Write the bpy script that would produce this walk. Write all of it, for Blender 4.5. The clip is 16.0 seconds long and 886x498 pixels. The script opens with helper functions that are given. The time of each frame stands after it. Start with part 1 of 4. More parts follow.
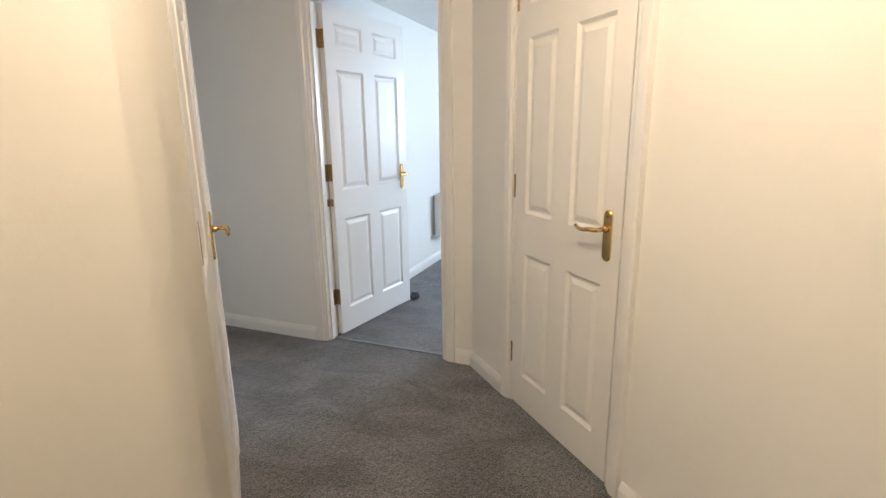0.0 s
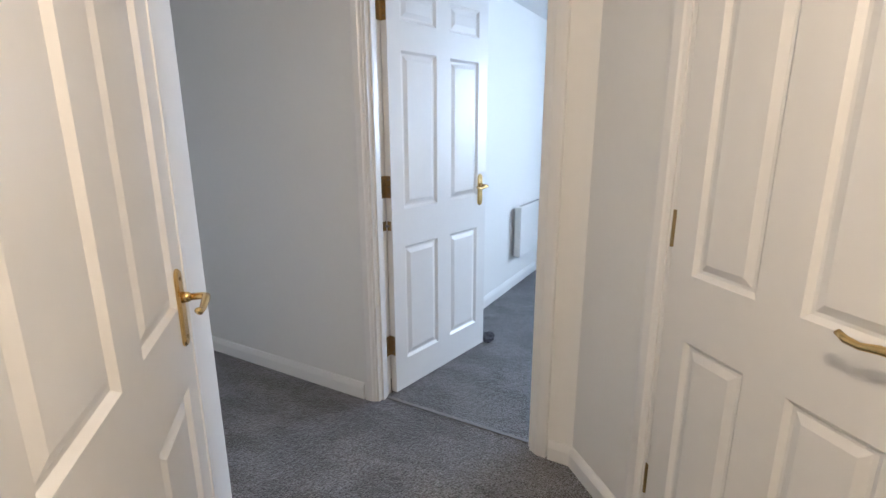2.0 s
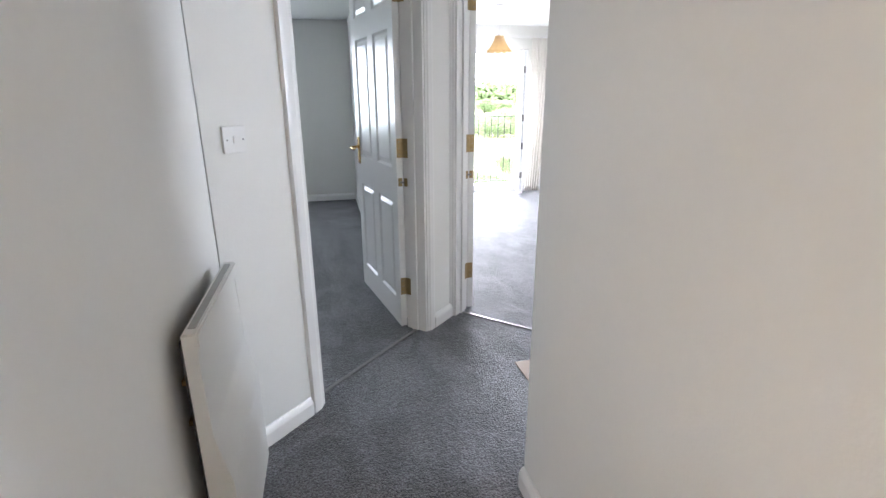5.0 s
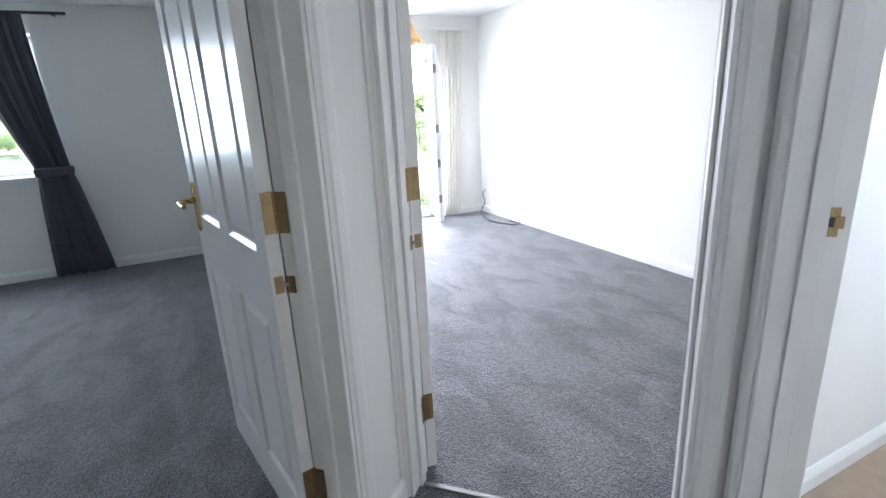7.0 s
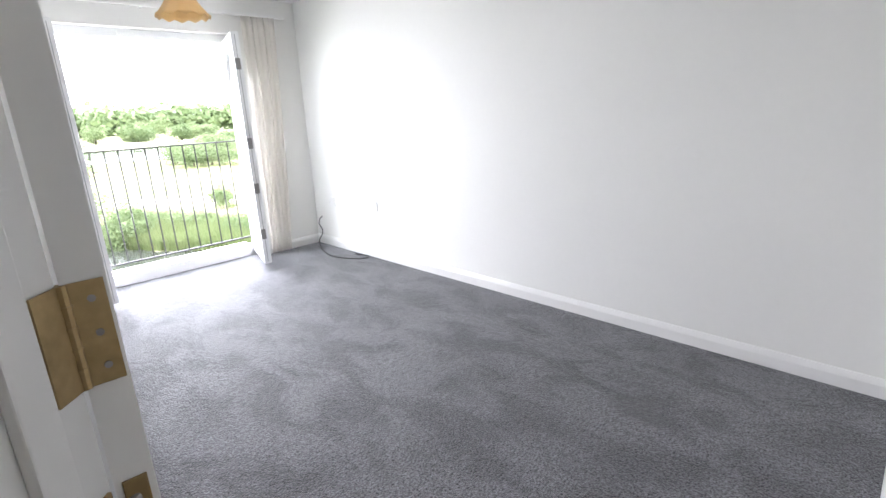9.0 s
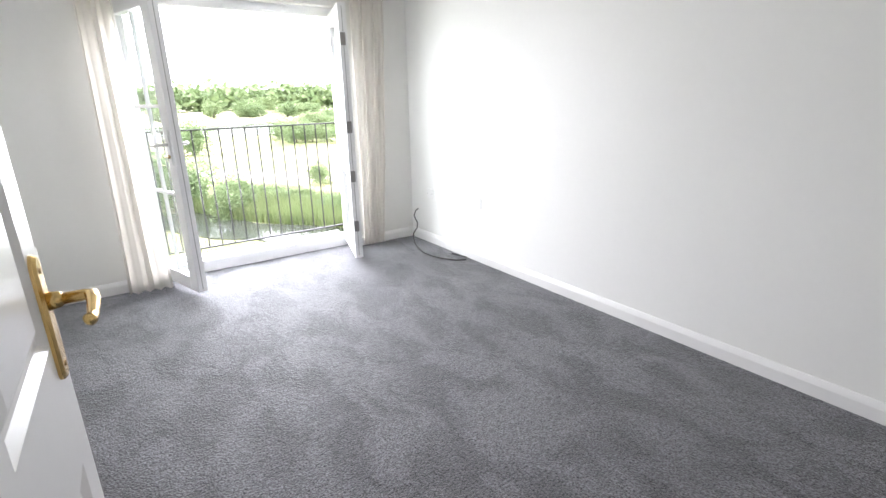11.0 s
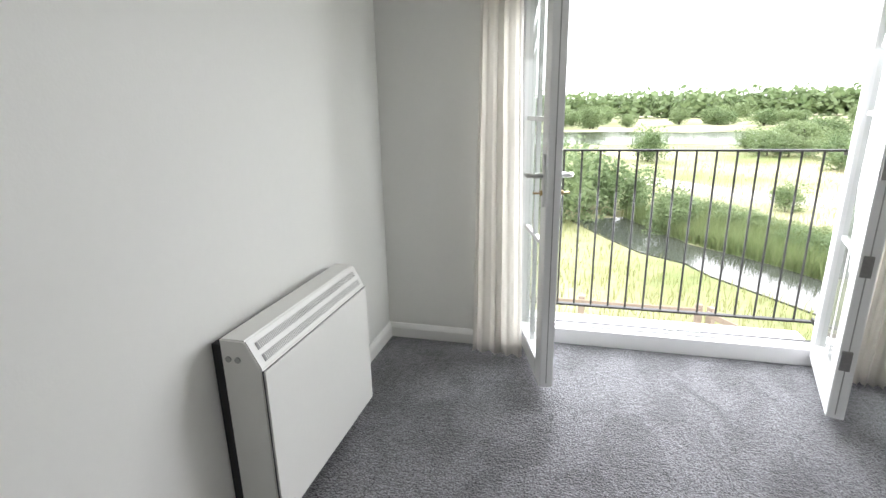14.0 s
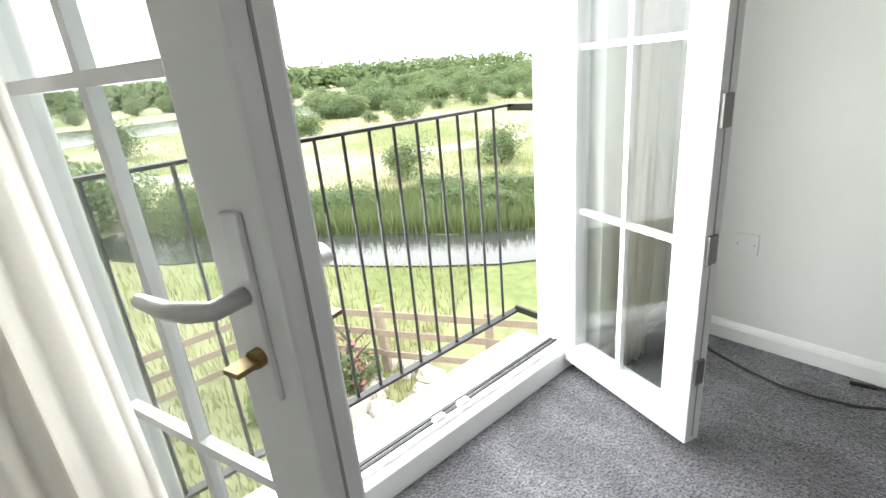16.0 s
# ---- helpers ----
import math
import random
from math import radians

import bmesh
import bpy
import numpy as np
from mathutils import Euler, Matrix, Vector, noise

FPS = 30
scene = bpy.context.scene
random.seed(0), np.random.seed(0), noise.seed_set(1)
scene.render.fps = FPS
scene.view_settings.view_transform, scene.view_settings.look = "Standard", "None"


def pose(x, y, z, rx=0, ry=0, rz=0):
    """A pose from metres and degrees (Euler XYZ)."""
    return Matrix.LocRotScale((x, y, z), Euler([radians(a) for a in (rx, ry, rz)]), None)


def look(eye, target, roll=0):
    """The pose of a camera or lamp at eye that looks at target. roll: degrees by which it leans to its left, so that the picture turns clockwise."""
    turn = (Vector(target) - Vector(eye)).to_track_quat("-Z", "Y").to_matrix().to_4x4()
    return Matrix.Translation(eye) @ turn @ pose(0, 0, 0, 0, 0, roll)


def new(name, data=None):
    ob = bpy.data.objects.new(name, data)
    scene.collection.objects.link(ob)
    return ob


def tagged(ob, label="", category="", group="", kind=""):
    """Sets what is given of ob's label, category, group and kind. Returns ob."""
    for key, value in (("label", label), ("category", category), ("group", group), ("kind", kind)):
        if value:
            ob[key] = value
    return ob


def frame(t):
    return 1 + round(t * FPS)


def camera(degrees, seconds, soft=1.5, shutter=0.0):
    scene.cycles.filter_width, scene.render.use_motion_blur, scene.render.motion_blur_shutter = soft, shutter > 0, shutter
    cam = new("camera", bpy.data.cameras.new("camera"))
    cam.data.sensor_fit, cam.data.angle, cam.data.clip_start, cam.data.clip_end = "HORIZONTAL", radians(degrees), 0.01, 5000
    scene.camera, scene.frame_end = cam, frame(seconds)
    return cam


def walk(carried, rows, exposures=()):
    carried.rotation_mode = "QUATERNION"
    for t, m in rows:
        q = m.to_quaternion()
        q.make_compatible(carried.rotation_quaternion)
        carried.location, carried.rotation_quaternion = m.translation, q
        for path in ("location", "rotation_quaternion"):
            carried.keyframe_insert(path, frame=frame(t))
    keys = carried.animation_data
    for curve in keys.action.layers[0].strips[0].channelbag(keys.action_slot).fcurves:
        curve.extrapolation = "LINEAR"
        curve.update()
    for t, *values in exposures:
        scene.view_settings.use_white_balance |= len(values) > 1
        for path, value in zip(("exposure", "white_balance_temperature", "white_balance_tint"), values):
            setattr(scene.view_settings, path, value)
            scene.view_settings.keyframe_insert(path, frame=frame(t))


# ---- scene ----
cam = camera(84.0, 16.0)
PATH = [
    (0, (0.561, 0.321, 1.277), (2.37, 1.034, 0.809), -0.8),
    (0.5, (0.561, 0.322, 1.287), (2.367, 1.046, 0.824), -0.5),
    (1, (0.723, 0.439, 1.29), (2.526, 1.179, 0.841), -0.6),
    (1.5, (0.977, 0.599, 1.3), (2.758, 1.393, 0.853), -0.4),
    (2, (1.25, 0.72, 1.307), (2.942, 1.67, 0.823), -0.2),
    (2.5, (1.515, 0.857, 1.3), (3.06, 2.024, 0.8), -0.1),
    (3, (1.768, 1.067, 1.313), (3.058, 2.504, 0.792), -0.0),
    (3.5, (2.005, 1.256, 1.315), (3.005, 2.902, 0.777), 0.8),
    (4, (2.171, 1.489, 1.304), (2.851, 3.289, 0.757), 1.4),
    (4.2, (2.222, 1.616, 1.31), (2.77, 3.457, 0.751), 1.4),
    (5.2, (2.42, 2.33, 1.30), (2.86, 4.21, 0.69), -0.3),
    (6.3, (2.57, 3.123, 1.285), (2.997, 4.964, 0.63), -1.9),
    (6.5, (2.584, 3.229, 1.291), (3.144, 5.041, 0.656), -2.2),
    (7, (2.643, 3.586, 1.268), (3.468, 5.318, 0.703), -2.9),
    (7.5, (2.745, 3.798, 1.290), (3.752, 5.444, 0.772), -3.0),
    (8, (2.905, 4.018, 1.264), (4.083, 5.550, 0.750), -4.6),
    (8.5, (3.043, 4.240, 1.231), (4.374, 5.632, 0.695), -4.6),
    (9.6, (3.26, 4.66, 1.22), (4.60, 6.04, 0.66), -1.6),
    (10.8, (3.407, 4.906, 1.22), (4.639, 6.364, 0.626), -1.2),
    (11, (3.36, 4.923, 1.231), (4.443, 6.495, 0.635), -1.2),
    (11.5, (3.418, 5.05, 1.247), (4.006, 6.877, 0.686), -1.1),
    (12, (3.474, 5.201, 1.253), (3.638, 7.119, 0.71), -1.4),
    (12.5, (3.596, 5.346, 1.275), (3.407, 7.269, 0.758), -0.8),
    (13, (3.667, 5.626, 1.26), (3.295, 7.526, 0.76), -0.6),
    (13.5, (3.806, 5.917, 1.271), (3.308, 7.783, 0.75), -1.0),
    (14, (3.824, 6.252, 1.244), (3.337, 8.115, 0.704), -1.1),
    (14.5, (3.717, 6.654, 1.247), (3.328, 8.534, 0.684), -2.5),
    (14.9, (3.632, 7.018, 1.225), (3.431, 8.915, 0.627), -3.0),
    (15.2, (3.568, 7.243, 1.202), (3.616, 9.146, 0.588), -3.6),
    (15.6, (3.52, 7.556, 1.208), (4.178, 9.33, 0.559), -5.1),
    (16, (3.577, 7.806, 1.179), (4.79, 9.239, 0.492), -5.3),
]
EXPOSURES = [
    (0.0, 0.85, 5850, 15), (1.0, 0.75, 5650, 16), (2.0, 0.8, 5400, 17), (3.0, 1.05, 6050, 18), (3.5, 1.15, 6200, 18), (4.2, 1.4, 6350, 21),
    (6.3, 1.65, 5300, 15), (6.8, 1.5, 5500, 16), (7.5, 1.05, 6350, 21), (8.5, 0.8, 6150, 19), (11.0, 0.58, 6300, 17),
    (12.5, -0.05, 6350, 14), (14.0, -0.22, 6450, 13), (16.0, -0.5, 6550, 10),
]
walk(cam, [(t, look(eye, target, roll)) for t, eye, target, roll in PATH], EXPOSURES)

# ---- world, sun, lamps ----
world = bpy.data.worlds.new("overcast_sky")
scene.world = world
world.use_nodes = True
wn = world.node_tree
sky = wn.nodes.new("ShaderNodeTexSky")
sky.sky_type = "NISHITA"
sky.sun_disc = False
sky.sun_elevation, sky.sun_rotation = radians(48), radians(200)
sky.dust_density = 2.0
sky.air_density = 1.0
sky.ozone_density = 1.0
veil = wn.nodes.new("ShaderNodeMixRGB")
veil.inputs[0].default_value = 0.8
veil.inputs[2].default_value = (46.0, 46.6, 47.2, 1)
wn.links.new(sky.outputs[0], veil.inputs[1])
wn.links.new(veil.outputs[0], wn.nodes["Background"].inputs[0])
wn.nodes["Background"].inputs[1].default_value = 0.15

sun_data = bpy.data.lights.new("sun", "SUN")
sun_data.energy, sun_data.angle, sun_data.color = 1.5, radians(12), (1.0, 0.97, 0.92)
sun = new("sun", sun_data)
sun.matrix_world = look((0, 0, 30), (-8, 20, 0))


def window_light(name, x, y, z, w, h, direction, watts, colour=(0.93, 0.97, 1.0)):
    d = bpy.data.lights.new(name, "AREA")
    d.shape, d.size, d.size_y, d.energy, d.color = "RECTANGLE", w, h, watts, colour
    ob = new(name, d)
    ob.matrix_world = look((x, y, z), (x + direction[0], y + direction[1], z + direction[2]))
    return ob


window_light("sky_light_french", 4.33, 9.04, 1.0, 1.4, 1.6, (0, -1, -0.65), 64)
window_light("sky_light_bedroom", 0.75, 8.95, 1.42, 1.6, 1.0, (0, -1, -0.1), 22, (0.8, 0.93, 1.0))
window_light("sky_light_room", 6.16, 0.15, 1.48, 1.0, 1.0, (-1, 0.2, -0.15), 30, (0.72, 0.88, 1.0))
# added to brighten the kitchen, through a window that is never seen
window_light("added_light_kitchen", 5.90, 3.3, 1.55, 0.9, 0.9, (-1, 0, -0.1), 11, (0.75, 0.9, 1.0))

hall_bulb = bpy.data.lights.new("hall_bulb", "POINT")
hall_bulb.energy, hall_bulb.color, hall_bulb.shadow_soft_size = 22, (1.0, 0.75, 0.45), 0.06
new("hall_bulb", hall_bulb).location = (1.24, 0.60, 2.02)

# ---- materials ----


def material(name, colour, rough=0.6, metal=0.0, scale=0.0, vary=0.06, bump=0.0, bump_scale=60.0, stain=0.0, stain_scale=1.2, spec=0.5):
    """A principled material with fine grain, broad stains and a bump, in object metres."""
    m = bpy.data.materials.new(name)
    m.use_nodes = True
    t = m.node_tree
    b = t.nodes["Principled BSDF"]
    b.inputs["Roughness"].default_value = rough
    b.inputs["Metallic"].default_value = metal
    b.inputs["Specular IOR Level"].default_value = spec
    b.inputs["Base Color"].default_value = (*colour, 1)
    geo = t.nodes.new("ShaderNodeNewGeometry")
    if scale:
        n1 = t.nodes.new("ShaderNodeTexNoise")
        n1.inputs["Scale"].default_value = scale
        n1.inputs["Detail"].default_value = 4
        n2 = t.nodes.new("ShaderNodeTexNoise")
        n2.inputs["Scale"].default_value = stain_scale
        n2.inputs["Detail"].default_value = 5
        t.links.new(geo.outputs["Position"], n1.inputs["Vector"])
        t.links.new(geo.outputs["Position"], n2.inputs["Vector"])
        add = t.nodes.new("ShaderNodeMath")
        add.operation = "MULTIPLY_ADD"
        t.links.new(n1.outputs["Fac"], add.inputs[0])
        add.inputs[1].default_value = vary * 2
        add.inputs[2].default_value = 1 - vary
        mul = t.nodes.new("ShaderNodeMath")
        mul.operation = "MULTIPLY_ADD"
        t.links.new(n2.outputs["Fac"], mul.inputs[0])
        mul.inputs[1].default_value = stain * 2
        mul.inputs[2].default_value = 1 - stain
        both = t.nodes.new("ShaderNodeMath")
        both.operation = "MULTIPLY"
        t.links.new(add.outputs[0], both.inputs[0])
        t.links.new(mul.outputs[0], both.inputs[1])
        mix = t.nodes.new("ShaderNodeVectorMath")
        mix.operation = "SCALE"
        mix.inputs[0].default_value = colour
        t.links.new(both.outputs[0], mix.inputs["Scale"])
        t.links.new(mix.outputs[0], b.inputs["Base Color"])
    if bump:
        n3 = t.nodes.new("ShaderNodeTexNoise")
        n3.inputs["Scale"].default_value = bump_scale
        n3.inputs["Detail"].default_value = 3
        t.links.new(geo.outputs["Position"], n3.inputs["Vector"])
        bp = t.nodes.new("ShaderNodeBump")
        bp.inputs["Strength"].default_value = bump
        bp.inputs["Distance"].default_value = 0.01
        t.links.new(n3.outputs["Fac"], bp.inputs["Height"])
        t.links.new(bp.outputs[0], b.inputs["Normal"])
    return m


PAINT = material("wall_paint", (0.80, 0.79, 0.76), 0.65, scale=40, vary=0.015, stain=0.03, bump=0.05, bump_scale=140)
CEIL = material("ceiling_paint", (0.82, 0.82, 0.80), 0.8, scale=30, vary=0.02, bump=0.08, bump_scale=90)
GLOSS = material("gloss_white", (0.80, 0.79, 0.77), 0.28, scale=25, vary=0.015, stain=0.03, bump=0.02, bump_scale=40)


def carpet_material():
    """Cut pile: dark tufts, brushed patches where the pile leans another way, a soft sheen."""
    m = bpy.data.materials.new("carpet_pile")
    m.use_nodes = True
    t = m.node_tree
    b = t.nodes["Principled BSDF"]
    b.inputs["Roughness"].default_value = 0.62
    b.inputs["Specular IOR Level"].default_value = 0.35
    b.inputs["Sheen Weight"].default_value = 0.3
    b.inputs["Sheen Roughness"].default_value = 0.4
    geo = t.nodes.new("ShaderNodeNewGeometry")

    def layer(scale, detail, lo, hi, out0, out1, stretch=(1, 1, 1), distort=0.0):
        mp = t.nodes.new("ShaderNodeMapping")
        mp.inputs["Scale"].default_value = stretch
        t.links.new(geo.outputs["Position"], mp.inputs["Vector"])
        n = t.nodes.new("ShaderNodeTexNoise")
        n.inputs["Scale"].default_value = scale
        n.inputs["Detail"].default_value = detail
        n.inputs["Distortion"].default_value = distort
        t.links.new(mp.outputs[0], n.inputs["Vector"])
        r = t.nodes.new("ShaderNodeMapRange")
        r.inputs[1].default_value, r.inputs[2].default_value = lo, hi
        r.inputs[3].default_value, r.inputs[4].default_value = out0, out1
        t.links.new(n.outputs["Fac"], r.inputs[0])
        return r.outputs[0]

    def maths(op, p, q):
        n = t.nodes.new("ShaderNodeMath")
        n.operation = op
        for k, v in enumerate((p, q)):
            if isinstance(v, float):
                n.inputs[k].default_value = v
            else:
                t.links.new(v, n.inputs[k])
        return n.outputs[0]

    tuft = layer(130, 3, 0.34, 0.66, 0.3, 1.7)
    clump = layer(42, 3, 0.3, 0.7, 0.7, 1.3)
    brushed = layer(5.5, 5, 0.40, 0.58, 0.74, 1.22, (1.0, 0.55, 1.0), 0.6)
    broad = layer(0.9, 3, 0.35, 0.65, 0.9, 1.1)
    tone = maths("MULTIPLY", maths("MULTIPLY", tuft, clump), maths("MULTIPLY", brushed, broad))
    mix = t.nodes.new("ShaderNodeVectorMath")
    mix.operation = "SCALE"
    mix.inputs[0].default_value = (0.128, 0.127, 0.138)
    t.links.new(tone, mix.inputs["Scale"])
    t.links.new(mix.outputs[0], b.inputs["Base Color"])
    relief = maths("ADD", maths("MULTIPLY", tuft, 0.35), maths("ADD", maths("MULTIPLY", clump, 0.7), maths("MULTIPLY", brushed, 1.2)))
    bp = t.nodes.new("ShaderNodeBump")
    bp.inputs["Strength"].default_value = 0.9
    bp.inputs["Distance"].default_value = 0.012
    t.links.new(relief, bp.inputs["Height"])
    t.links.new(bp.outputs[0], b.inputs["Normal"])
    return m


CARPET = carpet_material()
VINYL = material("kitchen_vinyl", (0.33, 0.24, 0.17), 0.4, scale=20, vary=0.15, stain=0.1)
BRASS = material("brass", (0.72, 0.50, 0.20), 0.25, 1.0, scale=60, vary=0.12, stain=0.15, stain_scale=20)
OLDBRASS = material("tarnished_brass", (0.36, 0.26, 0.13), 0.42, 1.0, scale=80, vary=0.25, stain=0.25, stain_scale=25)
STEEL = material("steel", (0.30, 0.29, 0.28), 0.45, 1.0, scale=80, vary=0.2)
UPVC = material("white_upvc", (0.83, 0.83, 0.83), 0.3, scale=15, vary=0.015, stain=0.03)
DARK = material("dark_seal", (0.02, 0.02, 0.022), 0.5, scale=30, vary=0.1)
HEATER = material("enamelled_steel", (0.76, 0.75, 0.72), 0.4, scale=50, vary=0.015, stain=0.02)
GRILLE = material("grey_grille", (0.36, 0.36, 0.35), 0.5, scale=50, vary=0.1)
BLACKIRON = material("black_iron", (0.018, 0.018, 0.018), 0.45, scale=60, vary=0.2)
PLASTIC = material("white_plastic", (0.80, 0.79, 0.77), 0.35, scale=30, vary=0.01)
GREYMETAL = material("grey_handle", (0.55, 0.55, 0.54), 0.35, 0.6, scale=50, vary=0.05)
CABLE = material("black_cable", (0.03, 0.028, 0.026), 0.5, scale=50, vary=0.1)
TIMBER = material("weathered_timber", (0.30, 0.24, 0.19), 0.85, scale=30, vary=0.25, stain=0.25, stain_scale=4)
BARK = material("bark", (0.10, 0.08, 0.06), 0.9, scale=20, vary=0.3)
STONE = material("pale_gravel", (0.42, 0.39, 0.34), 0.9, scale=30, vary=0.35, stain=0.2)
FLOWER = material("red_flowers", (0.36, 0.15, 0.14), 0.7, scale=20, vary=0.3)
BULB = bpy.data.materials.new("lit_bulb")
BULB.use_nodes = True
BULB.node_tree.nodes["Principled BSDF"].inputs["Emission Color"].default_value = (1, 0.8, 0.5, 1)
BULB.node_tree.nodes["Principled BSDF"].inputs["Emission Strength"].default_value = 12


def glass_material():
    m = bpy.data.materials.new("window_glass")
    m.use_nodes = True
    t = m.node_tree
    clear = t.nodes.new("ShaderNodeBsdfTransparent")
    clear.inputs[0].default_value = (0.95, 0.975, 0.96, 1)
    gloss = t.nodes.new("ShaderNodeBsdfGlossy")
    gloss.inputs["Roughness"].default_value = 0.0
    facing = t.nodes.new("ShaderNodeLayerWeight")
    facing.inputs[0].default_value = 0.5
    steep = t.nodes.new("ShaderNodeMath")
    steep.operation = "POWER"
    steep.inputs[1].default_value = 5.0
    t.links.new(facing.outputs["Facing"], steep.inputs[0])
    fres = t.nodes.new("ShaderNodeMath")
    fres.operation = "MULTIPLY_ADD"
    fres.inputs[1].default_value, fres.inputs[2].default_value = 0.8, 0.04
    t.links.new(steep.outputs[0], fres.inputs[0])
    mix = t.nodes.new("ShaderNodeMixShader")
    t.links.new(fres.outputs[0], mix.inputs[0])
    t.links.new(clear.outputs[0], mix.inputs[1])
    t.links.new(gloss.outputs[0], mix.inputs[2])
    t.links.new(mix.outputs[0], t.nodes["Material Output"].inputs[0])
    return m


GLASS = glass_material()


def cloth(name, colour, through_amount):
    m = bpy.data.materials.new(name)
    m.use_nodes = True
    t = m.node_tree
    b = t.nodes["Principled BSDF"]
    b.inputs["Roughness"].default_value = 0.9
    geo = t.nodes.new("ShaderNodeNewGeometry")
    n = t.nodes.new("ShaderNodeTexNoise")
    n.inputs["Scale"].default_value = 220
    t.links.new(geo.outputs["Position"], n.inputs["Vector"])
    ramp = t.nodes.new("ShaderNodeMixRGB")
    ramp.inputs[1].default_value = (*[c * 0.92 for c in colour], 1)
    ramp.inputs[2].default_value = (*colour, 1)
    t.links.new(n.outputs["Fac"], ramp.inputs[0])
    t.links.new(ramp.outputs[0], b.inputs["Base Color"])
    tr = t.nodes.new("ShaderNodeBsdfTranslucent")
    t.links.new(ramp.outputs[0], tr.inputs[0])
    mix = t.nodes.new("ShaderNodeMixShader")
    mix.inputs[0].default_value = through_amount
    t.links.new(b.outputs[0], mix.inputs[1])
    t.links.new(tr.outputs[0], mix.inputs[2])
    t.links.new(mix.outputs[0], t.nodes["Material Output"].inputs[0])
    return m


CREAM_CLOTH = cloth("cream_curtain_cloth", (0.93, 0.90, 0.86), 0.65)
GREY_CLOTH = cloth("grey_curtain_cloth", (0.075, 0.075, 0.09), 0.08)
SHADE_CLOTH = cloth("lampshade_cloth", (0.80, 0.62, 0.36), 0.5)


def leaf_material(name, a, b_):
    m = bpy.data.materials.new(name)
    m.use_nodes = True
    t = m.node_tree
    b = t.nodes["Principled BSDF"]
    b.inputs["Roughness"].default_value = 0.6
    geo = t.nodes.new("ShaderNodeNewGeometry")
    info = t.nodes.new("ShaderNodeObjectInfo")
    n = t.nodes.new("ShaderNodeTexNoise")
    n.inputs["Scale"].default_value = 0.5
    t.links.new(geo.outputs["Position"], n.inputs["Vector"])
    add = t.nodes.new("ShaderNodeMath")
    t.links.new(geo.outputs["Random Per Island"], add.inputs[0])
    t.links.new(n.outputs["Fac"], add.inputs[1])
    add2 = t.nodes.new("ShaderNodeMath")
    t.links.new(add.outputs[0], add2.inputs[0])
    t.links.new(info.outputs["Random"], add2.inputs[1])
    third = t.nodes.new("ShaderNodeMath")
    third.operation = "MULTIPLY"
    third.inputs[1].default_value = 0.34
    t.links.new(add2.outputs[0], third.inputs[0])
    mix = t.nodes.new("ShaderNodeMixRGB")
    mix.inputs[1].default_value = (*a, 1)
    mix.inputs[2].default_value = (*b_, 1)
    t.links.new(third.outputs[0], mix.inputs[0])
    t.links.new(mix.outputs[0], b.inputs["Base Color"])
    lit = t.nodes.new("ShaderNodeBsdfTranslucent")
    t.links.new(mix.outputs[0], lit.inputs[0])
    both = t.nodes.new("ShaderNodeMixShader")
    both.inputs[0].default_value = 0.4
    t.links.new(b.outputs[0], both.inputs[1])
    t.links.new(lit.outputs[0], both.inputs[2])
    t.links.new(both.outputs[0], t.nodes["Material Output"].inputs[0])
    return m


LEAF = leaf_material("tree_leaves", (0.10, 0.17, 0.07), (0.26, 0.32, 0.16))
REED = leaf_material("reed_blades", (0.12, 0.18, 0.06), (0.28, 0.31, 0.15))
DRYGRASS = leaf_material("meadow_grass_blades", (0.18, 0.22, 0.07), (0.42, 0.40, 0.21))


def meadow_material():
    m = material("meadow", (0.22, 0.22, 0.09), 0.95, scale=6, vary=0.35, stain=0.3, stain_scale=0.15)
    t = m.node_tree
    b = t.nodes["Principled BSDF"]
    geo = t.nodes.new("ShaderNodeNewGeometry")
    n = t.nodes.new("ShaderNodeTexNoise")
    n.inputs["Scale"].default_value = 0.09
    n.inputs["Detail"].default_value = 6
    n2 = t.nodes.new("ShaderNodeTexNoise")
    n2.inputs["Scale"].default_value = 5
    n2.inputs["Detail"].default_value = 6
    for q in (n, n2):
        t.links.new(geo.outputs["Position"], q.inputs["Vector"])
    ramp = t.nodes.new("ShaderNodeValToRGB")
    ramp.color_ramp.elements[0].position, ramp.color_ramp.elements[1].position = 0.38, 0.62
    ramp.color_ramp.elements[0].color = (0.16, 0.20, 0.07, 1)
    ramp.color_ramp.elements[1].color = (0.42, 0.39, 0.25, 1)
    t.links.new(n.outputs["Fac"], ramp.inputs[0])
    fine = t.nodes.new("ShaderNodeMapRange")
    fine.inputs[3].default_value, fine.inputs[4].default_value = 0.6, 1.4
    t.links.new(n2.outputs["Fac"], fine.inputs[0])
    s = t.nodes.new("ShaderNodeVectorMath")
    s.operation = "SCALE"
    t.links.new(ramp.outputs[0], s.inputs[0])
    t.links.new(fine.outputs[0], s.inputs["Scale"])
    t.links.new(s.outputs[0], b.inputs["Base Color"])
    return m


MEADOW = meadow_material()
WATER = material("river_water", (0.05, 0.055, 0.05), 0.1, scale=3, vary=0.1, bump=0.12, bump_scale=2.5, spec=1.0)

# ---- building helpers ----


def finish(bm, name, mat, smooth=False):
    bmesh.ops.recalc_face_normals(bm, faces=bm.faces)
    me = bpy.data.meshes.new(name)
    bm.to_mesh(me)
    bm.free()
    me.materials.append(mat)
    if smooth:
        for p in me.polygons:
            p.use_smooth = True
    return me


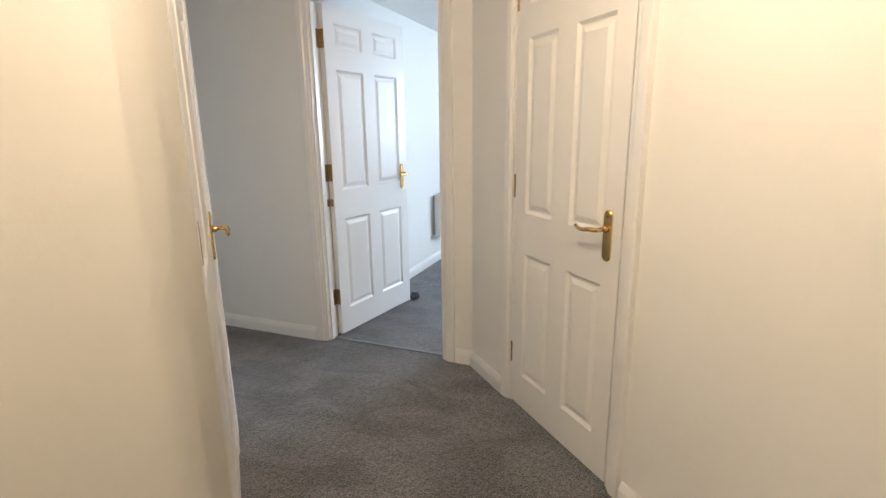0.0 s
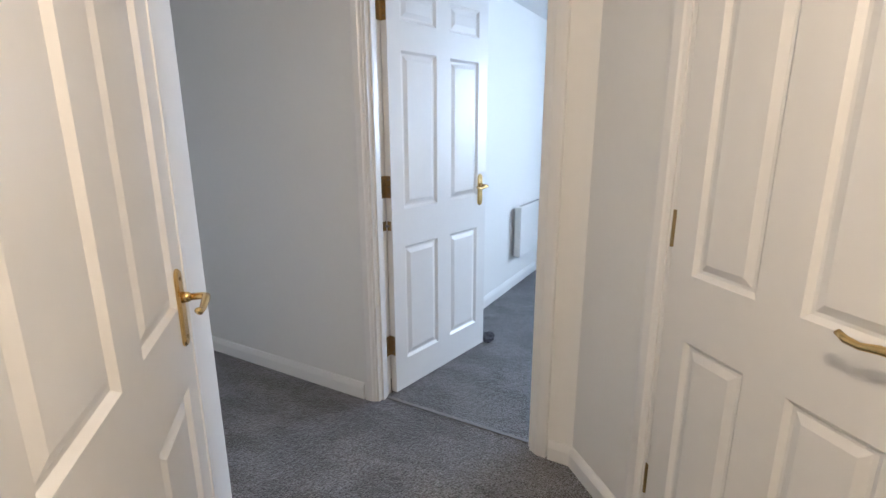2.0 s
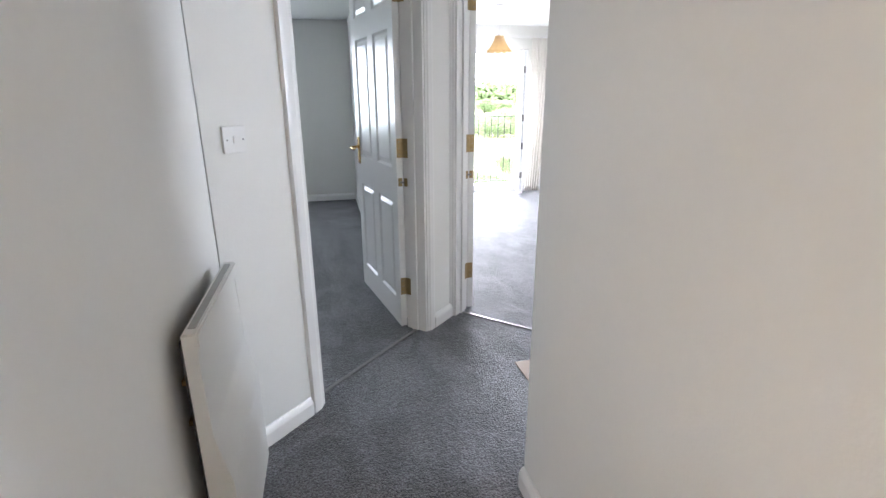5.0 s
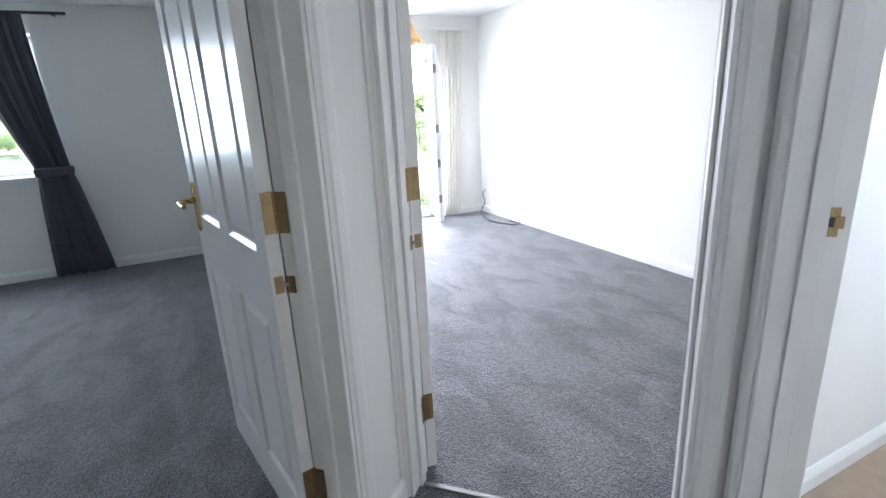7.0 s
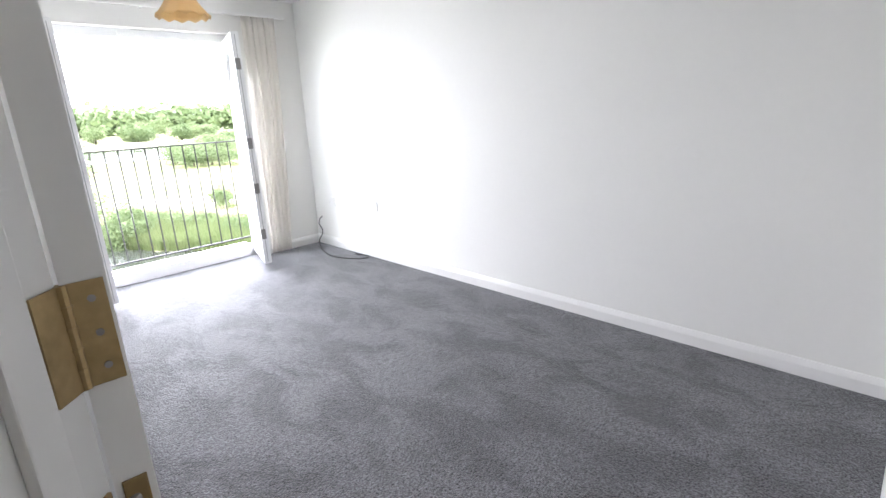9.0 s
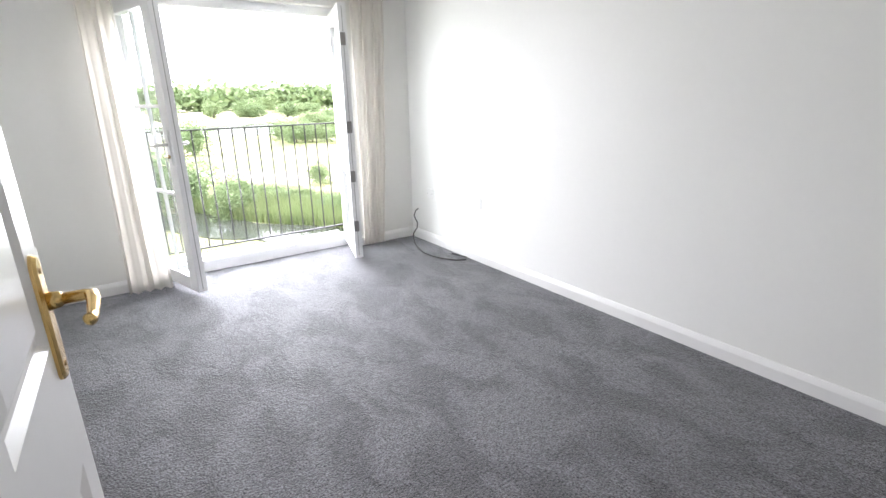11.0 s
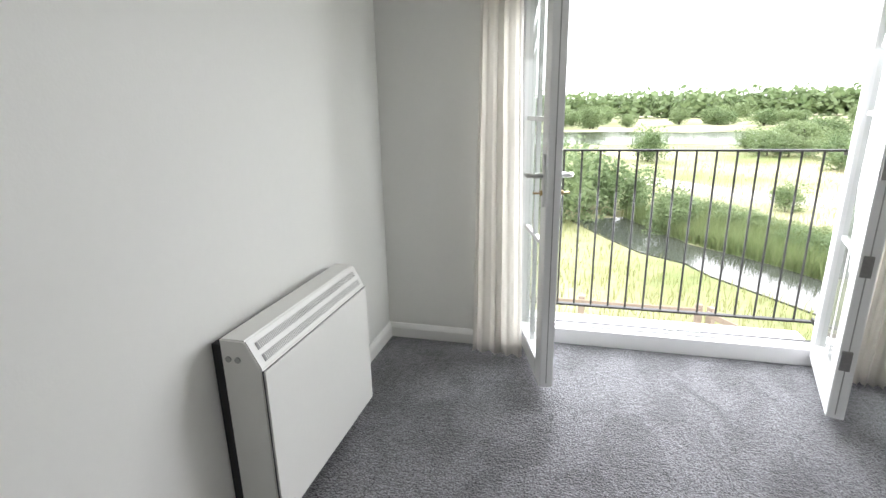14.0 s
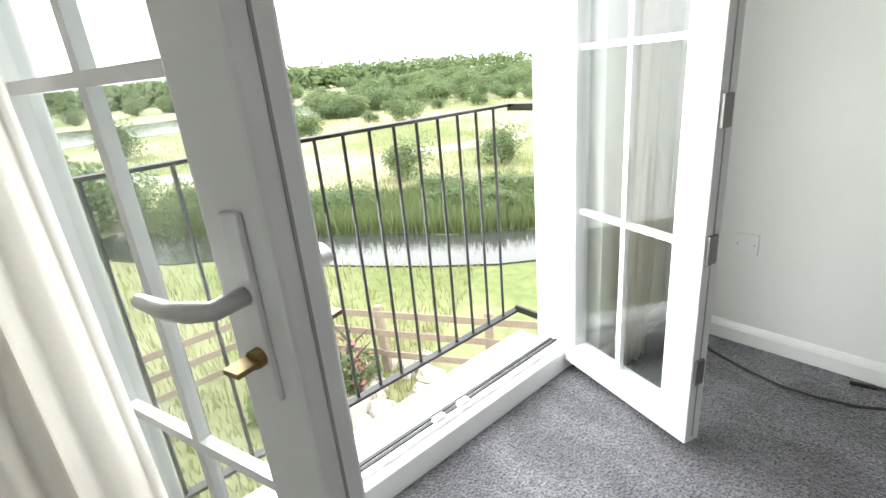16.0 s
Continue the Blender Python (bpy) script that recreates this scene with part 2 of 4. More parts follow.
def part(name, bm, mat, parent=None, label="", smooth=False, m=None):
    """One mesh object, under parent where there is one."""
    ob = new(name, finish(bm, name, mat, smooth))
    if parent:
        ob.parent = parent
    if m is not None:
        ob.matrix_basis = m
    return tagged(ob, label)


def empty(name, m=None):
    ob = new(name)
    ob.empty_display_size = 0.1
    if m is not None:
        ob.matrix_basis = m
    return ob


def box(bm, x0, x1, y0, y1, z0, z1, bevel=0.0, m=None):
    vs = [bm.verts.new((x, y, z)) for x in (x0, x1) for y in (y0, y1) for z in (z0, z1)]
    fs = [bm.faces.new([vs[i] for i in q]) for q in ((0, 1, 3, 2), (4, 6, 7, 5), (0, 4, 5, 1), (2, 3, 7, 6), (0, 2, 6, 4), (1, 5, 7, 3))]
    if bevel:
        es = list({e for f in fs for e in f.edges})
        made = bmesh.ops.bevel(bm, geom=es, offset=bevel, segments=2, profile=0.6, affect="EDGES")
        vs = list({v for f in made["faces"] for v in f.verts} | {v for v in vs if v.is_valid})
    if m is not None:
        bmesh.ops.transform(bm, matrix=m, verts=vs)
    return bm


def boxed(*a, **k):
    return box(bmesh.new(), *a, **k)


def tube(bm, points, radius, sides=8):
    """A round rod along points, capped; radius a number or one per point."""
    pts = [Vector(p) for p in points]
    rings = []
    for i, p in enumerate(pts):
        d = (pts[min(i + 1, len(pts) - 1)] - pts[max(i - 1, 0)]).normalized()
        a = d.orthogonal().normalized() if i == 0 else (rings_a - d * rings_a.dot(d)).normalized()
        rings_a = a
        b = d.cross(a)
        r = radius[i] if isinstance(radius, (list, tuple)) else radius
        rings.append([bm.verts.new(p + (a * math.cos(2 * math.pi * k / sides) + b * math.sin(2 * math.pi * k / sides)) * r) for k in range(sides)])
    for q, w in zip(rings, rings[1:]):
        for k in range(sides):
            bm.faces.new((q[k], q[(k + 1) % sides], w[(k + 1) % sides], w[k]))
    bm.faces.new(rings[0])
    bm.faces.new(rings[-1])
    return bm


def extrude_profile(bm, profile, length, m=None):
    """A profile in y, z drawn along x from 0 to length."""
    a = [bm.verts.new((0, y, z)) for y, z in profile]
    b = [bm.verts.new((length, y, z)) for y, z in profile]
    n = len(profile)
    for i in range(n):
        bm.faces.new((a[i], a[(i + 1) % n], b[(i + 1) % n], b[i]))
    bm.faces.new(a)
    bm.faces.new(b)
    if m is not None:
        bmesh.ops.transform(bm, matrix=m, verts=a + b)
    return bm


def run_frame(p0, p1):
    """Origin at p0, x along p0 to p1, y to the left of it."""
    d = Vector((p1[0] - p0[0], p1[1] - p0[1]))
    return pose(p0[0], p0[1], 0, 0, 0, math.degrees(math.atan2(d.y, d.x))), d.length


H = 2.17
R2 = math.sqrt(0.5)


def sr(s, r):
    """A plan point from its places along and across the diagonal walls."""
    return ((s + r) * R2, (s - r) * R2)


def wall(name, p0, p1, thick, openings=(), label="white painted plaster wall", height=H, lo=0.0, hi=0.0):
    """A wall whose visible face runs p0 to p1, thick to the left of it, with openings (from, to, sill, head)."""
    m, length = run_frame(p0, p1)
    bm = bmesh.new()
    x = -lo
    for a, b, z0, z1 in sorted(openings):
        box(bm, x, a, 0, thick, 0, height)
        if z0 > 0:
            box(bm, a, b, 0, thick, 0, z0)
        box(bm, a, b, 0, thick, z1, height)
        x = b
    box(bm, x, length + hi, 0, thick, 0, height)
    return tagged(part(name, bm, PAINT, m=m), label, "wall", kind="structure")


SKIRT = ((0, 0), (-0.018, 0), (-0.018, 0.055), (-0.014, 0.066), (-0.012, 0.07), (-0.006, 0.08), (0, 0.082))
ARCH = ((0, 0), (0.0, 0.006), (0.012, 0.010), (0.018, 0.015), (0.045, 0.018), (0.058, 0.017), (0.062, 0.0))


def skirting(p0, p1, a=0.0, b=None):
    """Skirting on the right-hand face of the run p0 to p1, from a to b along it."""
    m, length = run_frame(p0, p1)
    b = length if b is None else b
    bm = extrude_profile(bmesh.new(), SKIRT, b - a, pose(a, -0.0015, 0))
    return tagged(part("baseboard", bm, GLOSS, m=m), "white gloss skirting board along the wall foot", "skirting board", kind="structure")


def architrave(parent, x0, x1, head, face_y, out):
    """Three moulded strips round an opening from x0 to x1, on the face at face_y; out is -1 or 1."""
    for x, sgn in ((x0 + 0.004, -1), (x1 - 0.004, 1)):
        bm = bmesh.new()
        prof = [(x + sgn * u, face_y + out * v) for u, v in ARCH]
        lo = [bm.verts.new((px, py, 0.0)) for px, py in prof]
        hi = [bm.verts.new((px, py, head + (abs(px - x)) - 0.004)) for px, py in prof]
        n = len(prof)
        for i in range(n):
            bm.faces.new((lo[i], lo[(i + 1) % n], hi[(i + 1) % n], hi[i]))
        bm.faces.new(lo)
        bm.faces.new(hi)
        part("architrave", bm, GLOSS, parent)
    bm = bmesh.new()
    prof = [(face_y + out * v, head - 0.004 + u, u) for u, v in ARCH]
    a = [bm.verts.new((x0 + 0.004 - u, y, z)) for y, z, u in prof]
    b = [bm.verts.new((x1 - 0.004 + u, y, z)) for y, z, u in prof]
    n = len(prof)
    for i in range(n):
        bm.faces.new((a[i], a[(i + 1) % n], b[(i + 1) % n], b[i]))
    bm.faces.new(a)
    bm.faces.new(b)
    part("architrave", bm, GLOSS, parent)


def door_frame(name, p0, p1, a, b, thick, leaf_far=True, head=2.0, sides=(-1, 1), label="white gloss door frame with moulded architrave"):
    """Lining, stop and architraves of an opening from a to b along the run p0 to p1 in a wall that is thick."""
    m, _ = run_frame(p0, p1)
    fr = tagged(empty(name, m), label, "door frame", kind="structure")
    t = 0.022
    part("lining", boxed(a, a + t, -0.001, thick + 0.001, 0, head, 0.002), GLOSS, fr)
    part("lining", boxed(b - t, b, -0.001, thick + 0.001, 0, head, 0.002), GLOSS, fr)
    part("lining", boxed(a + t, b - t, -0.001, thick + 0.001, head - t, head, 0.002), GLOSS, fr)
    y0, y1 = (thick - 0.078, thick - 0.042) if leaf_far else (0.042, 0.078)
    part("door_stop", boxed(a + t, a + t + 0.012, y0, y1, 0, head - t, 0.002), GLOSS, fr)
    part("door_stop", boxed(b - t - 0.012, b - t, y0, y1, 0, head - t, 0.002), GLOSS, fr)
    part("door_stop", boxed(a + t + 0.012, b - t - 0.012, y0, y1, head - t - 0.012, head - t, 0.002), GLOSS, fr)
    if -1 in sides:
        architrave(fr, a + 0.004, b - 0.004, head, 0.0, -1)
    if 1 in sides:
        architrave(fr, a + 0.004, b - 0.004, head, thick, 1)
    part("threshold_bar", boxed(a + t, b - t, thick / 2 - 0.010, thick / 2 + 0.010, 0.0, 0.006, 0.003), STEEL, fr, "worn metal carpet bar")
    return fr


PANELS = ((0.17, 0.75), (0.93, 1.63), (1.75, 1.88))


def panel_sheet(bm, x0, x1, z0, z1, y, out):
    """A raised and fielded panel: sunk moulding round a field that stands up again."""
    rings = []
    for inset, depth in ((0.0, 0.0), (0.012, -0.010), (0.020, -0.010), (0.040, -0.002)):
        rings.append([bm.verts.new((px, y + out * depth, pz)) for px, pz in ((x0 + inset, z0 + inset), (x1 - inset, z0 + inset), (x1 - inset, z1 - inset), (x0 + inset, z1 - inset))])
    for q, w in zip(rings, rings[1:]):
        for k in range(4):
            bm.faces.new((q[k], q[(k + 1) % 4], w[(k + 1) % 4], w[k]))
    bm.faces.new(rings[-1])


def leaf_mesh(width, height=1.97, thick=0.035):
    """A six-panel moulded door: x from the hinge edge, y through its thickness."""
    bm = bmesh.new()
    stile, mid = 0.082, 0.105
    pw = (width - 2 * stile - mid) / 2
    cols = ((stile, stile + pw), (stile + pw + mid, width - stile))
    xs = sorted({0, width, *[v for c in cols for v in c]})
    zs = sorted({0.012, height, *[v for p in PANELS for v in p]})
    for y, out in ((0, -1), (thick, 1)):
        for x0, x1 in zip(xs, xs[1:]):
            for z0, z1 in zip(zs, zs[1:]):
                if (x0, x1) in cols and (z0, z1) in PANELS:
                    panel_sheet(bm, x0, x1, z0, z1, y, out)
                else:
                    bm.faces.new([bm.verts.new(v) for v in ((x0, y, z0), (x1, y, z0), (x1, y, z1), (x0, y, z1))])
    for x in (0, width):
        bm.faces.new([bm.verts.new(v) for v in ((x, 0, 0.012), (x, thick, 0.012), (x, thick, height), (x, 0, height))])
    for z in (0.012, height):
        bm.faces.new([bm.verts.new(v) for v in ((0, 0, z), (width, 0, z), (width, thick, z), (0, thick, z))])
    bmesh.ops.remove_doubles(bm, verts=bm.verts, dist=0.0004)
    return bm


def lever_handle(parent, x, y, out, z=0.985, toward=-1):
    """A brass lever on a rounded backplate at x, on the face at y; the lever points toward -x or +x."""
    hd = empty("door_handle")
    hd.parent = parent
    tagged(hd, "polished brass lever handle on a rounded backplate")
    bm = bmesh.new()
    prof = []
    for k in range(24):
        a = 2 * math.pi * k / 24
        cx, cz = math.cos(a), math.sin(a)
        prof.append((x + 0.020 * cx, z - 0.024 + 0.068 * (1 if cz > 0 else -1) + 0.020 * cz))
    lo = [bm.verts.new((px, y, pz)) for px, pz in prof]
    md = [bm.verts.new((px, y + out * 0.004, pz)) for px, pz in prof]
    hi = [bm.verts.new((x + (px - x) * 0.82, y + out * 0.008, z - 0.024 + (pz - z + 0.024) * 0.96)) for px, pz in prof]
    for q, w in ((lo, md), (md, hi)):
        for k in range(24):
            bm.faces.new((q[k], q[(k + 1) % 24], w[(k + 1) % 24], w[k]))
    bm.faces.new(hi)
    part("backplate", bm, BRASS, hd, smooth=False)
    bm = bmesh.new()
    tube(bm, [(x, y + out * 0.006, z), (x, y + out * 0.02, z), (x, y + out * 0.024, z)], [0.013, 0.011, 0.008], 14)
    tube(bm, [(x, y + out * 0.02, z), (x, y + out * 0.048, z), (x + toward * 0.006, y + out * 0.056, z), (x + toward * 0.03, y + out * 0.058, z - 0.001), (x + toward * 0.06, y + out * 0.057, z - 0.008),
              (x + toward * 0.085, y + out * 0.056, z - 0.006), (x + toward * 0.102, y + out * 0.056, z + 0.003)], [0.008, 0.008, 0.0085, 0.0085, 0.007, 0.0075, 0.006], 12)
    part("lever", bm, BRASS, hd, smooth=True)
    for dz in (0.042, -0.09):
        bm = tube(bmesh.new(), [(x, y + out * 0.007, z + dz), (x, y + out * 0.0095, z + dz)], 0.004, 10)
        part("screw", bm, OLDBRASS, hd)
    return hd


def door(name, hx, hy, angle, width=0.73, flip=False, label="white six-panel moulded door, standing open", category="door", handles=(-1, 1), closer=True, jamb_angle=None, kind="structure", handle_z=0.985):
    """A door hinged at hx, hy; its leaf runs along angle (degrees). flip puts its thickness on the other side."""
    d = tagged(empty(name, pose(hx, hy, 0.0, 0, 0, angle)), label, category, kind=kind)
    th = -0.035 if flip else 0.0
    leaf = part("door_leaf", leaf_mesh(width), GLOSS, d, m=pose(0, th, 0))
    for side in handles:
        y = (0.035 if side > 0 else 0.0) + th
        lever_handle(d, width - 0.06, y, side, handle_z)
    part("latch_plate", boxed(width - 0.0005, width + 0.0015, 0.006 + th, 0.029 + th, 0.92, 1.08, 0.0005), BRASS, d)
    for z in (0.26, 1.04, 1.79):
        rel = 0 if jamb_angle is None else jamb_angle - angle
        hg = empty("hinge", pose(0, 0, z))
        hg.parent = d
        bm = tube(bmesh.new(), [(0, 0, -0.05), (0, 0, 0.05)], 0.0055, 10)
        for k in (-0.03, -0.01, 0.01, 0.03):
            tube(bm, [(0, 0, k - 0.001), (0, 0, k + 0.001)], 0.0064, 10)
        part("knuckle", bm, OLDBRASS, hg)
        s = -1 if flip else 1
        part("hinge_plate", boxed(-0.0014, 0.0008, min(0, s * 0.032), max(0, s * 0.032), -0.05, 0.05), OLDBRASS, hg)
        if jamb_angle is not None:
            part("hinge_plate", boxed(-0.0005, 0.034, -0.001 if flip else -0.0034, 0.0012 if flip else -0.0012, -0.05, 0.05), OLDBRASS, hg, m=pose(0, 0, 0, 0, 0, rel))
        for dz in (-0.033, 0.0, 0.033):
            part("screw", tube(bmesh.new(), [(0, s * 0.02, dz), (-0.0028, s * 0.02, dz)], 0.0035, 8), STEEL, hg)
    if closer:
        rel = 0 if jamb_angle is None else jamb_angle - angle
        cl = empty("door_closer", pose(0, 0, 0.86))
        cl.parent = d
        tagged(cl, "small brass chain door closer between door edge and jamb")
        s = -1 if flip else 1
        part("closer_plate", boxed(-0.003, 0.0, min(s * 0.006, s * 0.028), max(s * 0.006, s * 0.028), -0.022, 0.022, 0.001), OLDBRASS, cl)
        tip = pose(0, 0, 0, 0, 0, rel) @ Vector((0.02, 0.004, 0))
        part("closer_plate", boxed(0.008, 0.03, -0.001 if flip else -0.006, 0.003 if flip else -0.002, -0.022, 0.022, 0.001), OLDBRASS, cl, m=pose(0, 0, 0, 0, 0, rel))
        part("closer_chain", tube(bmesh.new(), [(-0.002, s * 0.017, 0), tip], 0.005, 8), STEEL, cl)
    return d


def plane_floor(name, x0, x1, y0, y1, z, mat, label, category):
    return tagged(part(name, boxed(x0, x1, y0, y1, z - 0.12, z), mat), label, category, kind="structure")


# ---- structure: floors and ceiling ----
plane_floor("floor", -1.8, 6.4, -1.8, 8.95, 0.0, CARPET, "dark grey cut-pile carpet with brushed tracks", "carpet")
bm = bmesh.new()
box(bm, -1.8, 6.4, -1.8, 9.0, H, H + 0.15)
tagged(part("ceiling", bm, CEIL), "plain white painted ceiling", "ceiling", kind="structure")

# ---- structure: hall walls ----
XW = 2.976
T = 0.10
# long hall wall with the first room's doorway
wall("wall_hall_east", (XW, 3.475), (XW, 1.10), T, [(1.405, 2.215, 0, 2.0)])
door_frame("door_frame_1", (XW, 3.475), (XW, 1.10), 1.405, 2.215, T)
skirting((XW, 3.475), (XW, 1.10), 0.0, 1.345)
skirting((XW, 3.475), (XW, 1.10), 2.275, 2.366)
# cupboard wall, diagonal
CUP_R = 1.322
wall("wall_cupboard", sr(2.89, CUP_R), sr(-0.9, CUP_R), 0.12, [(0.395, 1.095, 0, 2.0)])
door_frame("door_frame_2", sr(2.89, CUP_R), sr(-0.9, CUP_R), 0.395, 1.095, 0.12, leaf_far=False, sides=(-1,))
skirting(sr(2.89, CUP_R), sr(-0.9, CUP_R), 0.0, 0.335)
skirting(sr(2.89, CUP_R), sr(-0.9, CUP_R), 1.158, None)
# wall beside the start of the walk, with a shut door
wall("wall_hall_left", sr(1.76, 0.10), sr(2.78, 0.10), 0.1, [(0.035, 0.835, 0, 2.0)])
door_frame("door_frame_3", sr(1.76, 0.10), sr(2.78, 0.10), 0.035, 0.835, 0.1, leaf_far=False, sides=(), label="plain white door lining")
wall("wall_hall_return", sr(1.76, -0.6), sr(1.76, 0.10), 0.058)
wall("wall_hall_entry", sr(-0.9, -0.6), sr(1.90, -0.6), 0.1)
wall("wall_hall_start", sr(-0.9, 1.45), sr(-0.9, -0.7), 0.1)
XL = 2.02
wall("wall_hall_west", (XL, 1.90), (XL, 3.83), T)
skirting((XL, 1.92), (XL, 3.82))
# diagonal walls at the hall's end
BED_R, LIV_S, KIT_R = -1.292, 5.64, -0.338
b0 = (XL, XL - BED_R / R2)
bs0 = (b0[0] + b0[1]) * R2
wall("wall_bedroom_door", sr(bs0, BED_R), sr(LIV_S, BED_R), 0.13, [(4.53 - bs0, 5.385 - bs0, 0, 2.0)], hi=0.12)
door_frame("door_frame_4", sr(bs0, BED_R), sr(LIV_S, BED_R), 4.53 - bs0, 5.385 - bs0, 0.13)
skirting(sr(bs0, BED_R), sr(LIV_S, BED_R), 0.0, 4.47 - bs0)
skirting(sr(bs0, BED_R), sr(LIV_S, BED_R), 5.44 - bs0, None)
la = -1.275 - BED_R
wall("wall_living_door", sr(LIV_S, BED_R), sr(LIV_S, KIT_R), 0.13, [(la, la + 0.85, 0, 2.0)], lo=0.13, hi=0.10)
frame_living = door_frame("door_frame_5", sr(LIV_S, BED_R), sr(LIV_S, KIT_R), la, la + 0.85, 0.13)
wall("wall_kitchen_door", sr(LIV_S, KIT_R), sr(4.565, KIT_R), 0.12, [(0.065, 1.02, 0, 2.0)])
frame_kitchen = door_frame("door_frame_6", sr(LIV_S, KIT_R), sr(4.565, KIT_R), 0.065, 1.02, 0.12)



def striker(frame_ob, x, y, sgn):
    """A brass striking plate and box on a door lining at x, facing sgn along the run."""
    st = empty("striking_plate", pose(x, y, 1.005))
    st.parent = frame_ob
    part("plate", boxed(min(0, sgn * 0.002), max(0, sgn * 0.002), -0.012, 0.012, -0.03, 0.03, 0.0005), OLDBRASS, st)
    part("keep", boxed(min(0, sgn * 0.004), max(0, sgn * 0.004), 0.004, 0.020, -0.012, 0.012, 0.001), OLDBRASS, st)
    part("latch_hole", boxed(min(0, sgn * 0.0026), max(0, sgn * 0.0026), -0.006, 0.003, -0.010, 0.010), DARK, st)


striker(frame_living, la + 0.85 - 0.022, 0.11, -1)
striker(frame_kitchen, 0.065 + 0.022, 0.087, 1)

# ---- structure: rooms ----
YN = 8.71
XR = 5.641
LX = 2.855
FX0, FX1, FHEAD = 3.545, 5.10, 1.885
wall("wall_living_west", (LX, 5.275), (LX, YN), T)
skirting((LX, 5.30), (LX, YN))
wall("wall_living_north", (2.80, YN), (XR, YN), 0.30, [(FX0 - 2.80, FX1 - 2.80, 0, FHEAD)], hi=0.3)
skirting((2.80, YN), (XR, YN), 0.04, FX0 - 2.80)
skirting((2.80, YN), (XR, YN), FX1 - 2.80, None)
wall("wall_living_east", (XR, YN), (XR, 4.36), 0.3)
skirting((XR, YN), (XR, 4.36))
wall("wall_living_south", (XR, 4.38), (3.73, 4.38), 0.045)
skirting((XR, 4.38), (3.80, 4.38))
# bedroom
wall("wall_bedroom_north", (-0.9, YN), (2.80, YN), 0.30, [(0.85, 2.52, 0.86, 1.95)], lo=0.1)
skirting((-0.9, YN), (2.755, YN))
wall("wall_bedroom_east", (2.755, YN), (2.755, 5.0), 0.098)
skirting((2.755, YN), (2.755, 5.02))
wall("wall_bedroom_jog", (2.805, 5.0), (2.805, 4.815), 0.048)
wall("wall_bedroom_west", (-0.9, 3.3), (-0.9, YN), 0.1)
wall("wall_bedroom_south", (1.95, 3.3), (-0.9, 3.3), 0.1)
# first room
wall("wall_room_north", (3.076, 2.15), (6.04, 2.15), 0.1)
skirting((3.076, 2.15), (6.04, 2.15))
wall("wall_room_east", (6.04, 2.25), (6.04, -0.6), 0.1, [(1.55, 2.65, 0.95, 2.0)])
skirting((6.04, 2.15), (6.04, -0.6))
wall("wall_room_south", (6.14, -0.6), (2.2, -0.6), 0.1)
wall("wall_room_west", (3.078, -0.6), (3.078, 1.05), 0.1)
# kitchen
wall("wall_kitchen_north", (3.78, 4.28), (XR, 4.28), 0.045)
skirting((3.80, 4.28), (XR, 4.28))
# its opening is for the added, unseen window
wall("wall_kitchen_east", (XR, 4.36), (XR, 2.25), 0.3, [(0.6, 1.6, 1.0, 1.95)])
wall("wall_kitchen_south", (XR, 2.26), (3.076, 2.26), 0.005)
# closing walls of unseen rooms
wall("wall_closing_west", (-1.0, -1.7), (-1.0, 3.3), 0.1)
kf = boxed(3.25, 5.63, 2.27, 4.26, -0.01, 0.006)
tagged(part("kitchen_floor", kf, VINYL), "brown vinyl kitchen floor covering", "vinyl floor", kind="structure")

# ---- doors ----
# first room's door, open into the room
door("door_1", XW + 0.104, 2.046, -9.5, 0.762, flip=True, closer=True, jamb_angle=180.0)
# cupboard door, shut
cx, cy = sr(2.89 - 0.42, CUP_R - 0.002)
door("door_2", cx, cy, -135.0, 0.648, flip=False, label="white six-panel cupboard door, shut, with brass lever", handles=(-1,), closer=False, handle_z=0.95)
# shut door beside the start
hx, hy = sr(1.82, 0.097)
door("door_3", hx, hy, 45.0, 0.755, flip=False, label="white six-panel moulded door with brass lever, shut", handles=(-1,), closer=False, handle_z=0.95)
# bedroom door, wide open into the bedroom
hx, hy = sr(5.361, BED_R - 0.132)
door("door_4", hx, hy, 101.0, 0.802, flip=False, jamb_angle=-45.0)
# living room door, folded back towards the wall
hx, hy = sr(LIV_S + 0.133, -1.251)
door("door_5", hx, hy, 87.5, 0.802, flip=True, jamb_angle=-135.0)

# ---- french window ----


